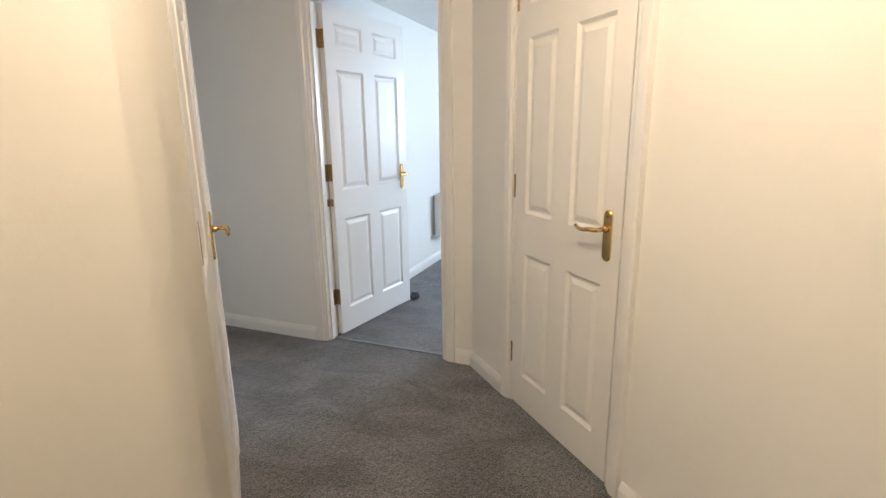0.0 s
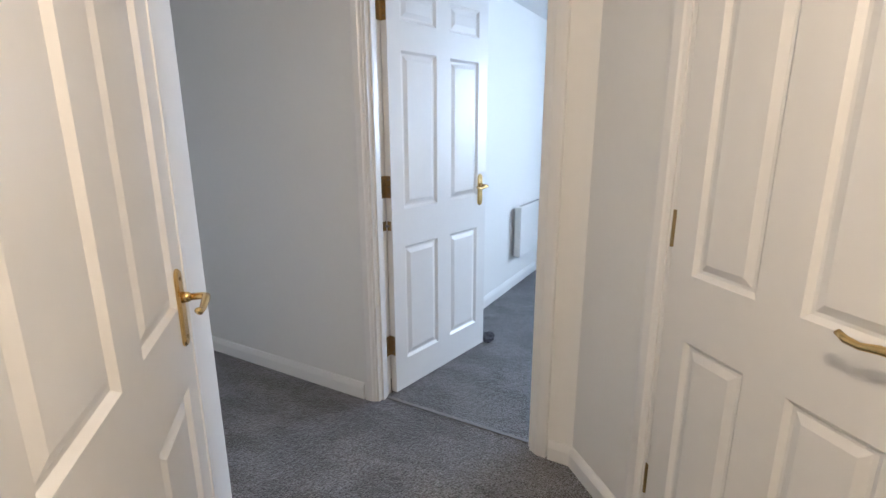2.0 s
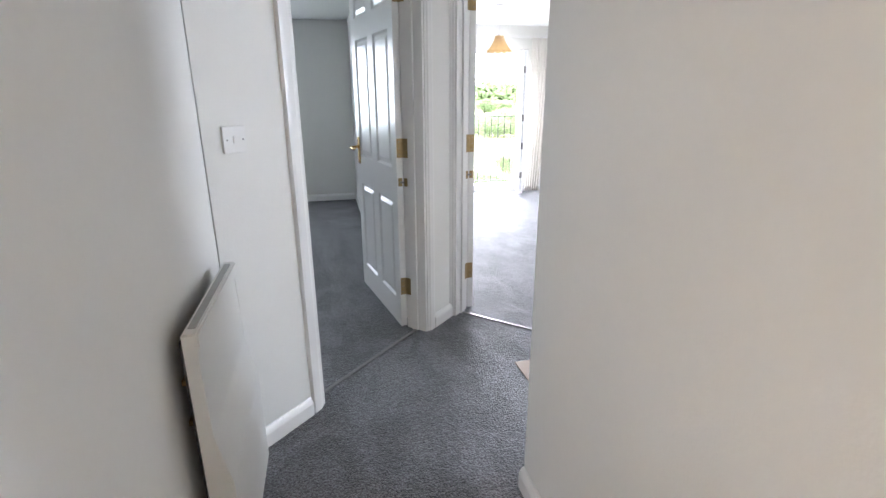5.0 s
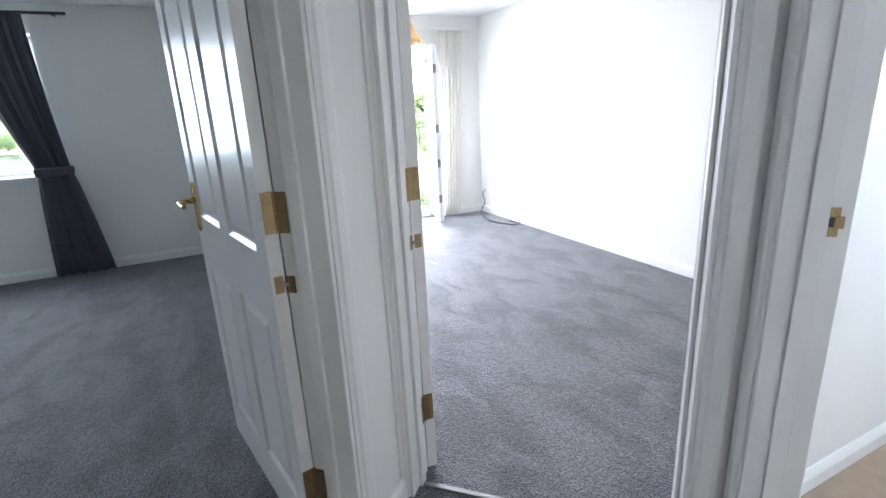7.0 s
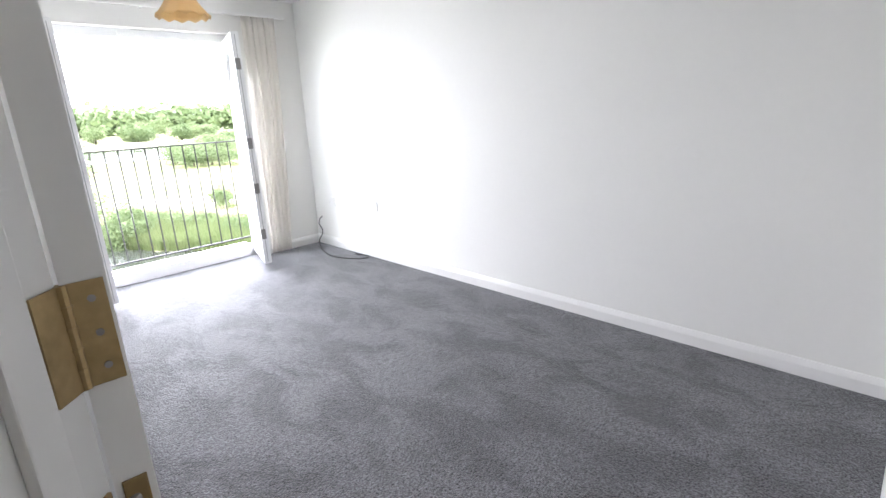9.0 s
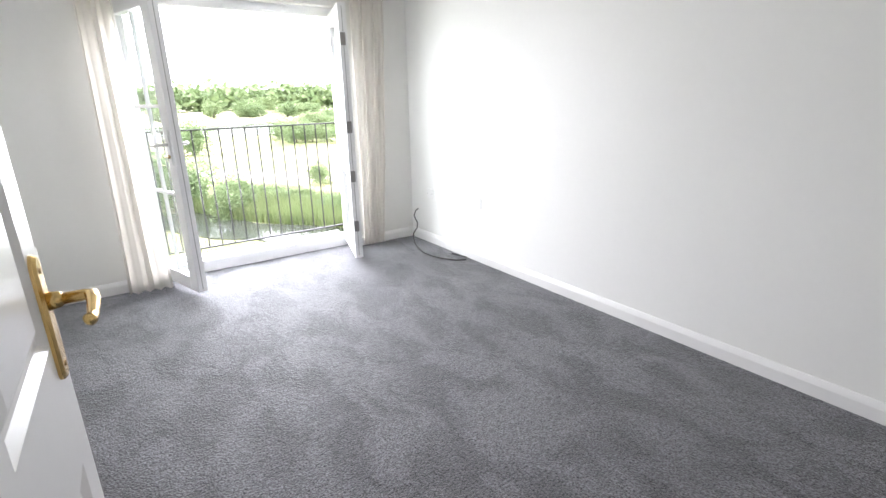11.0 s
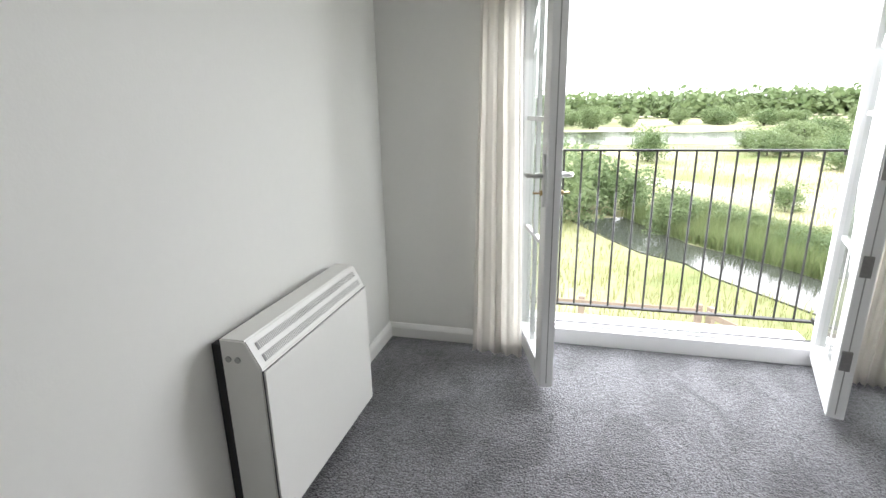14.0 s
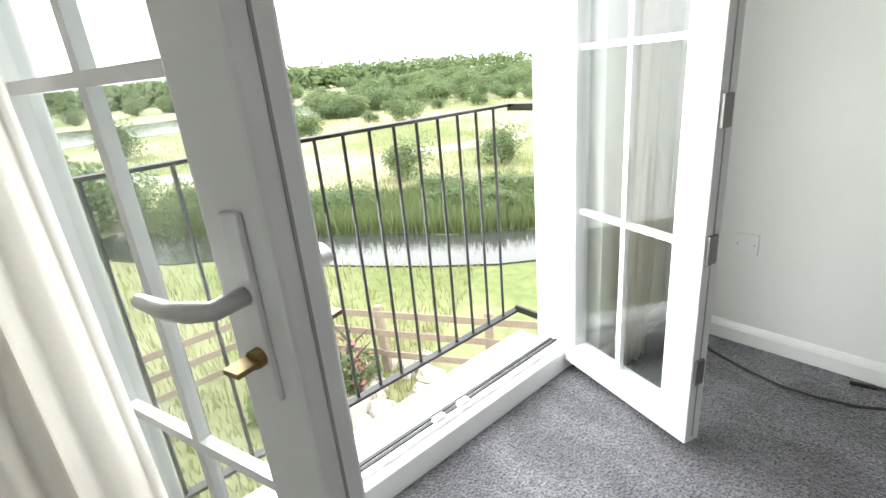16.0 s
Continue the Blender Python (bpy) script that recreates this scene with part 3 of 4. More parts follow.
def casement(name, hx, hy, angle, width, z0, z1, mirror):
    """A glazed french leaf hinged at hx, hy, running along angle. mirror: -1 puts the room side on the other face."""
    c = tagged(empty(name, pose(hx, hy, 0, 0, 0, angle)), "white uPVC glazed french door leaf standing open, with glazing bars", "french door")
    w, t = 0.10, 0.06
    y0, y1 = -t / 2, t / 2
    part("stile", boxed(0, w, y0, y1, z0, z1, 0.006), UPVC, c)
    part("stile", boxed(width - w, width, y0, y1, z0, z1, 0.006), UPVC, c)
    part("rail", boxed(w, width - w, y0, y1, z0, z0 + 0.09, 0.006), UPVC, c)
    part("rail", boxed(w, width - w, y0, y1, z1 - w, z1, 0.006), UPVC, c)
    g = part("pane", boxed(w - 0.01, width - w + 0.01, -0.009, 0.009, z0 + 0.08, z1 - w + 0.01), GLASS, c)
    g.visible_shadow = False
    mid = width / 2
    part("glazing_bar", boxed(mid - 0.009, mid + 0.009, -0.0095, 0.0095, z0 + 0.09, z1 - w), UPVC, c)
    for k in (1, 2):
        z = z0 + 0.09 + (z1 - w - z0 - 0.09) * k / 3
        part("glazing_bar", boxed(w, width - w, -0.0093, 0.0093, z - 0.009, z + 0.009), UPVC, c)
    part("seal", boxed(width - 0.004, width + 0.0015, -0.003, 0.001, z0 + 0.02, z1 - 0.02), GRILLE, c)
    return c


LZ0, LZ1 = 0.05, 1.835
left = casement("french_door", 3.590, 8.83, -73.4, 0.61, LZ0, LZ1, 1)
right = casement("french_door", 5.042, 8.835, -106.0, 0.60, LZ0, LZ1, -1)
for z in (0.301, 0.676, 1.028, 1.61):
    part("locking_keep", boxed(0.598, 0.608, -0.022, 0.012, z - 0.04, z + 0.04, 0.002), STEEL, right)


def french_handle(c, y, out):
    hd = empty("lever_handle")
    hd.parent = c
    tagged(hd, "grey metal lever handle with key cylinder")
    x = 0.61 - 0.045
    part("handle_plate", boxed(x - 0.014, x + 0.014, min(y, y + out * 0.008), max(y, y + out * 0.008), 0.86, 1.07, 0.003), UPVC, hd)
    bm = tube(bmesh.new(), [(x, y, 0.985), (x, y + out * 0.045, 0.985), (x - 0.02, y + out * 0.055, 0.985), (x - 0.06, y + out * 0.055, 0.978), (x - 0.12, y + out * 0.052, 0.978)], [0.010, 0.010, 0.011, 0.010, 0.008], 10)
    part("lever", bm, GREYMETAL, hd, smooth=True)
    part("key_cylinder", tube(bmesh.new(), [(x, y, 0.915), (x, y + out * 0.018, 0.915)], 0.011, 12), OLDBRASS, hd)
    part("key", boxed(x - 0.012, x + 0.012, min(y + out * 0.018, y + out * 0.045), max(y + out * 0.018, y + out * 0.045), 0.912, 0.918, 0.001), OLDBRASS, hd)


french_handle(left, 0.03, 1)
french_handle(left, -0.03, -1)

win = tagged(empty("window_1"), "white uPVC french window frame with raised sill", "french window", kind="structure")
part("window_frame", boxed(FX0, FX0 + 0.06, 8.80, 8.87, 0.0, FHEAD, 0.004), UPVC, win)
part("window_frame", boxed(FX1 - 0.06, FX1, 8.80, 8.87, 0.0, FHEAD, 0.004), UPVC, win)
part("window_frame", boxed(FX0 + 0.06, FX1 - 0.06, 8.80, 8.87, FHEAD - 0.06, FHEAD, 0.004), UPVC, win)
part("window_sill", boxed(FX0 + 0.06, FX1 - 0.06, 8.80, 8.90, 0.0, 0.09, 0.006), UPVC, win)
part("sill_track", boxed(FX0 + 0.06, FX1 - 0.06, 8.835, 8.855, 0.088, 0.105, 0.003), UPVC, win)
part("sill_track", boxed(FX0 + 0.06, FX1 - 0.06, 8.90, 9.06, 0.02, 0.075, 0.004), UPVC, win)
part("sill_seal", boxed(FX0 + 0.06, FX1 - 0.06, 8.866, 8.876, 0.088, 0.100), DARK, win)
part("sill_seal", boxed(FX0 + 0.06, FX1 - 0.06, 8.888, 8.901, 0.086, 0.096), DARK, win)
for x in (4.36, 4.47):
    part("keep", boxed(x, x + 0.045, 8.845, 8.868, 0.10, 0.118, 0.002), UPVC, win)
part("head_vent", boxed(4.25, 4.7, 8.785, 8.80, FHEAD - 0.05, FHEAD - 0.02, 0.003), UPVC, win)

# juliet balcony rail outside
rail = tagged(empty("balcony_rail"), "black iron juliet balcony railing with thin upright bars", "railing")
RY = 9.18
part("top_rail", boxed(3.16, 5.16, RY - 0.018, RY + 0.018, 1.011, 1.022, 0.002), BLACKIRON, rail)
part("bottom_rail", boxed(3.16, 5.16, RY - 0.016, RY + 0.016, 0.08, 0.092, 0.002), BLACKIRON, rail)
bal = finish(tube(bmesh.new(), [(0, 0, 0.09), (0, 0, 1.013)], 0.006, 8), "baluster", BLACKIRON)
for k in range(20):
    o = new("baluster", bal)
    o.parent = rail
    o.location = (5.065 - 0.0985 * k, RY, 0)
for x in (3.16, 5.148):
    part("bracket", boxed(x, x + 0.012, 9.0, RY, 0.995, 1.022), BLACKIRON, rail)
    part("bracket", boxed(x, x + 0.012, 9.0, RY, 0.08, 0.11), BLACKIRON, rail)

# ---- bedroom window ----
bw = tagged(empty("window_2"), "white uPVC bedroom window with sill board", "window", kind="structure")
bx0, bx1, bz0, bz1 = -0.05, 1.62, 0.86, 1.95
part("window_frame", boxed(bx0, bx0 + 0.07, 8.88, 8.95, bz0, bz1, 0.004), UPVC, bw)
part("window_frame", boxed(bx1 - 0.07, bx1, 8.88, 8.95, bz0, bz1, 0.004), UPVC, bw)
part("window_frame", boxed(bx0 + 0.07, bx1 - 0.07, 8.88, 8.95, bz1 - 0.07, bz1, 0.004), UPVC, bw)
part("window_frame", boxed(bx0 + 0.07, bx1 - 0.07, 8.88, 8.95, bz0, bz0 + 0.07, 0.004), UPVC, bw)
part("window_frame", boxed(0.74, 0.81, 8.88, 8.95, bz0 + 0.07, bz1 - 0.07, 0.004), UPVC, bw)
for a, b in ((bx0 + 0.07, 0.74), (0.81, bx1 - 0.07)):
    g = part("pane", boxed(a - 0.008, b + 0.008, 8.905, 8.92, bz0 + 0.06, bz1 - 0.06), GLASS, bw)
    g.visible_shadow = False
part("window_sill", boxed(bx0 - 0.04, bx1 + 0.04, 8.66, 8.88, bz0 - 0.022, bz0 + 0.003, 0.006), GLOSS, bw)

# two windows out of view; the kitchen's is added to let light in
for nm, x, y, along, z0, z1, w in (("window_3", 6.09, 0.15, "y", 0.95, 2.0, 1.1), ("added_window_4", 5.641 + 0.2, 3.26, "y", 1.0, 1.95, 1.0)):
    wd = tagged(empty(nm, pose(x, y, 0, 0, 0, 0 if along == "x" else 90)), "white uPVC window, out of view", "window", kind="structure")
    part("window_frame", boxed(-w / 2, -w / 2 + 0.07, -0.035, 0.035, z0, z1, 0.004), UPVC, wd)
    part("window_frame", boxed(w / 2 - 0.07, w / 2, -0.035, 0.035, z0, z1, 0.004), UPVC, wd)
    part("window_frame", boxed(-w / 2 + 0.07, w / 2 - 0.07, -0.035, 0.035, z0, z0 + 0.07, 0.004), UPVC, wd)
    part("window_frame", boxed(-w / 2 + 0.07, w / 2 - 0.07, -0.035, 0.035, z1 - 0.07, z1, 0.004), UPVC, wd)
    g = part("pane", boxed(-w / 2 + 0.06, w / 2 - 0.06, -0.008, 0.008, z0 + 0.06, z1 - 0.06), GLASS, wd)
    g.visible_shadow = False

# ---- curtains ----


def curtain(name, y, top, bottom, folds, depth, mat, label, ztop=2.2, zbot=0.02, tie=None, levels=28):
    """A hanging curtain. top and bottom: its x span at those heights; tie: (height, x0, x1) where it is gathered."""
    c = tagged(empty(name), label, "curtain")
    bm = bmesh.new()
    n = folds * 10
    rows = []
    rnd = random.Random(name + str(top))
    ph = [rnd.uniform(-0.6, 0.6) for _ in range(folds + 1)]
    for j in range(levels + 1):
        u = j / levels
        z = ztop + (zbot - ztop) * u
        if tie:
            tz, t0, t1 = tie
            if z > tz:
                k = ((ztop - z) / (ztop - tz)) ** 1.6
                x0, x1 = top[0] + (t0 - top[0]) * k, top[1] + (t1 - top[1]) * k
            else:
                k = ((tz - z) / (tz - zbot)) ** 0.8
                x0, x1 = t0 + (bottom[0] - t0) * k, t1 + (bottom[1] - t1) * k
        else:
            k = u ** 1.3
            x0, x1 = top[0] + (bottom[0] - top[0]) * k, top[1] + (bottom[1] - top[1]) * k
        row = []
        for i in range(n + 1):
            v = i / n
            f = v * folds
            a = 2 * math.pi * f + ph[int(min(f, folds))] * u
            d = depth * (0.55 + 0.45 * math.sin(3.1 * f + 1.3)) * (0.75 + 0.25 * u)
            row.append(bm.verts.new((x0 + (x1 - x0) * v + 0.25 * d * math.sin(2 * a), y + d * math.sin(a) * 0.6 + 0.006 * math.sin(7 * u + f), z + (0.006 * math.sin(a) if j == levels else 0))))
        rows.append(row)
    for q, w in zip(rows, rows[1:]):
        for i in range(n):
            bm.faces.new((q[i], q[i + 1], w[i + 1], w[i]))
    ob = part("curtain_cloth", bm, mat, c, smooth=True)
    sol = ob.modifiers.new("thickness", "SOLIDIFY")
    sol.thickness = 0.002
    return c, ob


cl, _ = curtain("curtain", 8.575, (3.41, 3.59), (3.37, 3.625), 4, 0.032, CREAM_CLOTH, "cream full-length curtain hanging beside the french window", ztop=2.02)
cr, _ = curtain("curtain", 8.63, (5.11, 5.40), (5.10, 5.29), 6, 0.032, CREAM_CLOTH, "cream full-length curtain hanging beside the french window", ztop=2.02)
pole = tagged(empty("curtain_rail"), "white curtain rail above the french window", "curtain rail")
part("track", boxed(3.30, 5.50, 8.618, 8.642, 2.015, 2.04, 0.003), PLASTIC, pole)
for x in (3.4, 4.4, 5.4):
    part("bracket", boxed(x, x + 0.02, 8.642, YN, 2.018, 2.038), PLASTIC, pole)
TIE = "dark grey curtain tied back beside the bedroom window"
bc, _ = curtain("curtain", 8.60, (1.18, 1.62), (1.38, 1.84), 6, 0.06, GREY_CLOTH, TIE, ztop=2.07, zbot=0.02, tie=(0.90, 1.45, 1.69))
part("tieback", boxed(1.44, 1.70, 8.545, 8.655, 0.86, 0.93, 0.02), GREY_CLOTH, bc, "dark grey cloth tie-back")
bc, _ = curtain("curtain", 8.60, (0.02, 0.42), (0.05, 0.52), 6, 0.06, GREY_CLOTH, TIE, ztop=2.07, zbot=0.02, tie=(0.90, 0.06, 0.27))
part("tieback", boxed(0.05, 0.28, 8.545, 8.655, 0.86, 0.93, 0.02), GREY_CLOTH, bc, "dark grey cloth tie-back")
pole = tagged(empty("curtain_rail"), "dark curtain pole above the bedroom window", "curtain rail")
part("track", tube(bmesh.new(), [(-0.2, 8.60, 2.08), (1.9, 8.60, 2.08)], 0.012, 10), DARK, pole)
for x in (-0.1, 0.8, 1.8):
    part("bracket", boxed(x, x + 0.015, 8.60, YN, 2.072, 2.088), DARK, pole)

# ---- storage heaters ----


def storage_heater(name, m, width, height, depth, label):
    """Origin at the wall foot under its back, x along the wall, y out from it."""
    h = tagged(empty(name, m), label, "storage heater")
    part("back_box", boxed(0.004, width - 0.004, 0.0, 0.03, 0.03, height - 0.02), DARK, h, "black rear spacer panel")
    bm = bmesh.new()
    prof = ((0.03, 0.03), (depth, 0.03), (depth, height - 0.085), (depth - 0.045, height), (0.03, height))
    extrude_profile(bm, prof, width)
    bmesh.ops.bevel(bm, geom=list(bm.edges), offset=0.004, segments=2, affect="EDGES")
    body = part("casing", bm, HEATER, h)
    part("panel_gap", boxed(0.002, width - 0.002, depth - 0.001, depth + 0.0015, 0.034, height - 0.09), DARK, h)
    part("front_panel", boxed(0.004, width - 0.004, depth + 0.001, depth + 0.008, 0.035, height - 0.092, 0.002), HEATER, h)
    a = math.atan2(0.085, -0.045)
    n = Vector((0, 0.085, 0.045)).normalized()
    for k in (0, 1):
        mm = Matrix.Translation((0.03, depth - 0.012 - 0.018 * k, height - 0.062 + 0.034 * k)) @ Matrix.Rotation(math.atan2(0.085, 0.045) * -1 + math.pi / 2 - math.pi / 2, 4, "X")
        g = empty("air_grille", mm)
        g.parent = h
        part("grille_backing", boxed(0, width - 0.06, -0.011, 0.011, 0.0005, 0.0025), GRILLE, g)
        sl = finish(boxed(-0.0016, 0.0016, -0.011, 0.011, 0.0025, 0.0045), "slat", HEATER)
        for q in range(int((width - 0.06) / 0.0075)):
            o = new("slat", sl)
            o.parent = g
            o.location = (0.006 + q * 0.0075, 0, 0)
    for y in (0.055, 0.085):
        part("control_knob", tube(bmesh.new(), [(width - 0.002, y, height - 0.06), (width + 0.004, y, height - 0.06)], 0.009, 12), GRILLE, h)
    part("screw", tube(bmesh.new(), [(width - 0.002, depth * 0.6, 0.05), (width + 0.003, depth * 0.6, 0.05)], 0.005, 8), STEEL, h)
    part("badge", boxed(width - 0.07, width - 0.03, depth + 0.0078, depth + 0.009, 0.05, 0.065), DARK, h)
    for x in (0.08, width - 0.14):
        part("foot", boxed(x, x + 0.06, 0.03, depth - 0.02, 0.0, 0.032), DARK, h)
    return h


storage_heater("storage_heater", pose(LX + 0.004, 8.035, 0, 0, 0, -90), 0.72, 0.64, 0.158, "white enamelled storage heater standing against the living room wall")
hh = tagged(empty("convector_heater", pose(XL + 0.002, 3.72, 0, 0, 0, -90)), "slim cream convector heater hung loosely off the hall wall", "heater")
bm = bmesh.new()
extrude_profile(bm, ((0.035, 0.10), (0.095, 0.10), (0.095, 0.42), (0.068, 0.56), (0.060, 0.77), (0.070, 0.785), (0.070, 0.82), (0.035, 0.82)), 0.50)
bmesh.ops.bevel(bm, geom=list(bm.edges), offset=0.004, segments=2, affect="EDGES")
part("casing", bm, HEATER, hh)
part("back_plate", boxed(0.01, 0.49, 0.028, 0.038, 0.12, 0.80), DARK, hh)
for z in (0.2, 0.55, 0.66):
    for x in (0.08, 0.40):
        part("wall_bracket", boxed(x, x + 0.03, 0.0, 0.03, z, z + 0.012), OLDBRASS, hh)
part("outlet_grille", boxed(0.03, 0.47, 0.044, 0.060, 0.819, 0.823), GRILLE, hh)

ph = tagged(empty("panel_heater", pose(4.92, 2.15, 0)), "slim white electric panel heater fixed to the wall", "panel heater")
part("casing", boxed(0, 0.56, -0.085, -0.03, 0.27, 0.68, 0.008), HEATER, ph)
part("wall_bracket", boxed(0.04, 0.52, -0.03, 0.0, 0.27, 0.66), GRILLE, ph)
for k in range(9):
    part("slat", boxed(0.05 + k * 0.052, 0.09 + k * 0.052, -0.07, -0.045, 0.679, 0.683), GRILLE, ph)

# ---- small things ----


def plate(name, m, w, h, label, category, rockers=0, sockets=0):
    p = tagged(empty(name, m), label, category)
    part("faceplate", boxed(-w / 2, w / 2, -0.009, 0, -h / 2, h / 2, 0.003), PLASTIC, p)
    for k in range(rockers):
        part("rocker", boxed(-0.008, 0.008, -0.014, -0.008, -0.012, 0.012, 0.002), PLASTIC, p)
    for k in range(sockets):
        x = (k - (sockets - 1) / 2) * 0.06
        part("pin_slot", boxed(x - 0.004, x + 0.004, -0.0095, -0.008, 0.0, 0.01), DARK, p)
        part("pin_slot", boxed(x - 0.014, x - 0.008, -0.0095, -0.008, -0.018, -0.012), DARK, p)
        part("pin_slot", boxed(x + 0.008, x + 0.014, -0.0095, -0.008, -0.018, -0.012), DARK, p)
        part("rocker", boxed(x - 0.006, x + 0.006, -0.013, -0.008, 0.018, 0.034, 0.001), PLASTIC, p)
    for s in (-1, 1):
        part("screw", tube(bmesh.new(), [(s * 0.03, -0.008, 0), (s * 0.03, -0.0105, 0)], 0.003, 8), STEEL, p)
    return p


plate("wall_socket", pose(XR, 7.76, 0.45, 0, 0, -90), 0.086, 0.086, "white single wall socket on the living room wall", "wall socket", sockets=1)
plate("wall_socket", pose(XR, 8.40, 0.43, 0, 0, -90), 0.086, 0.086, "white blank socket plate near the corner", "wall socket")
plate("light_switch", pose(4.01, 4.28, 1.17, 0, 0, 0), 0.086, 0.086, "white light switch on the kitchen wall", "light switch", rockers=1)
swx, swy = sr(bs0 + 0.11, BED_R)
plate("light_switch", pose(swx, swy, 1.17, 0, 0, 45), 0.086, 0.086, "white switched plate on the hall wall", "light switch", rockers=1)

cable = tagged(empty("aerial_cable"), "black aerial cable trailing from the wall onto the carpet", "cable")
cbm = tube(bmesh.new(), [(5.636, 8.60, 0.27), (5.61, 8.61, 0.25), (5.605, 8.63, 0.20), (5.62, 8.60, 0.14), (5.595, 8.57, 0.10), (5.575, 8.60, 0.05), (5.55, 8.56, 0.012), (5.48, 8.42, 0.006), (5.43, 8.28, 0.006),
                         (5.405, 8.17, 0.006), (5.41, 8.06, 0.006), (5.44, 7.95, 0.006), (5.50, 7.85, 0.006), (5.57, 7.82, 0.006), (5.61, 7.86, 0.006), (5.59, 7.94, 0.006)], 0.005, 8)
part("flex", cbm, CABLE, cable, smooth=True)
part("plug", tube(bmesh.new(), [(5.59, 7.93, 0.008), (5.57, 8.0, 0.008)], 0.007, 10), BLACKIRON, cable)

stop = tagged(empty("door_wedge", pose(3.885, 1.875, 0, 0, 0, 15)), "dark crumpled cloth door wedge on the carpet", "door wedge")
wb = bmesh.new()
bmesh.ops.create_icosphere(wb, subdivisions=3, radius=0.05)
for v in wb.verts:
    v.co = Vector((v.co.x * 1.2, v.co.y * 0.7, max(v.co.z * 0.5, -0.02) + 0.02)) * (1 + 0.35 * noise.noise(v.co * 40))
part("cloth", wb, GREY_CLOTH, stop)

pend = tagged(empty("pendant_lamp", pose(4.19, 7.3, 0)), "ceiling pendant with a cream scalloped fabric shade", "pendant lamp")
part("ceiling_rose", tube(bmesh.new(), [(0, 0, H), (0, 0, H - 0.02), (0, 0, H - 0.03)], [0.05, 0.048, 0.02], 20), PLASTIC, pend)
part("flex", tube(bmesh.new(), [(0, 0, H - 0.03), (0, 0, 1.90)], 0.004, 8), PLASTIC, pend)
part("lampholder", tube(bmesh.new(), [(0, 0, 1.90), (0, 0, 1.84)], 0.018, 12), PLASTIC, pend)
bm = bmesh.new()
rows = []
for k in range(9):
    u = k / 8
    r = 0.045 + 0.085 * u ** 1.5
    z = 1.88 - 0.15 * u
    rows.append([bm.verts.new((r * (1 + 0.02 * math.cos(12 * a)) * math.cos(a), r * (1 + 0.02 * math.cos(12 * a)) * math.sin(a), z + (0.008 * math.cos(12 * a) if k == 8 else 0))) for a in [2 * math.pi * i / 48 for i in range(48)]])
for q, w in zip(rows, rows[1:]):
    for i in range(48):
        bm.faces.new((q[i], q[(i + 1) % 48], w[(i + 1) % 48], w[i]))
sh = part("shade", bm, SHADE_CLOTH, pend, "cream scalloped fabric shade", smooth=True)
sh.modifiers.new("thickness", "SOLIDIFY").thickness = 0.002

hl = tagged(empty("ceiling_lamp", pose(1.24, 0.60, 0)), "small round ceiling lamp, lit, in the hall", "ceiling lamp")
part("base", tube(bmesh.new(), [(0, 0, H), (0, 0, H - 0.03)], 0.06, 24), PLASTIC, hl)
bm = bmesh.new()
bmesh.ops.create_uvsphere(bm, u_segments=16, v_segments=10, radius=0.035)
bmesh.ops.translate(bm, verts=bm.verts, vec=(0, 0, H - 0.07))
part("bulb", bm, BULB, hl, smooth=True)

# ---- outdoors ----
GZ = -3.3
tagged(part("ground", boxed(-900, 1200, 9.2, 1600, GZ - 1, GZ), MEADOW), "rough green and straw-coloured meadow", "meadow", kind="structure")
# lower wall of the building under the french window
tagged(part("wall_outside", boxed(-1.8, 6.4, 8.72, 9.0, GZ, -0.125), STONE), "pale rendered outer wall below the window", "wall", kind="structure")


def strip(name, left, right, z, mat, label, category):
    """A ribbon between two lines of plan points, a hand's breadth thick."""
    bm = bmesh.new()
    a = [[bm.verts.new((x, y, h)) for x, y in left] for h in (z, z - 0.06)]
    b = [[bm.verts.new((x, y, h)) for x, y in right] for h in (z, z - 0.06)]
    n = len(left)
    for i in range(n - 1):
        bm.faces.new((a[0][i], a[0][i + 1], b[0][i + 1], b[0][i]))
        bm.faces.new((a[0][i], a[1][i], a[1][i + 1], a[0][i + 1]))
        bm.faces.new((b[0][i], b[0][i + 1], b[1][i + 1], b[1][i]))
    return tagged(part(name, bm, mat), label, category, kind="structure")


def wobble(points, step, amount, seed):
    rnd = random.Random(seed)
    out = []
    for p, q in zip(points, points[1:]):
        n = max(1, int(math.dist(p, q) / step))
        for k in range(n):
            u = k / n
            out.append((p[0] + (q[0] - p[0]) * u + rnd.uniform(-amount, amount), p[1] + (q[1] - p[1]) * u + rnd.uniform(-amount, amount)))
    return out + [points[-1]]


def ribbon(centre, width, step, amount, seed):
    pts = wobble(centre, step, amount, seed)
    rnd = random.Random(seed + 1)
    l, r = [], []
    for i, p in enumerate(pts):
        q0, q1 = pts[max(0, i - 1)], pts[min(len(pts) - 1, i + 1)]
        d = Vector((q1[0] - q0[0], q1[1] - q0[1])).normalized()
        w = width * rnd.uniform(0.85, 1.15) / 2
        l.append((p[0] - d.y * w, p[1] + d.x * w))
        r.append((p[0] + d.y * w, p[1] - d.x * w))
    return l, r


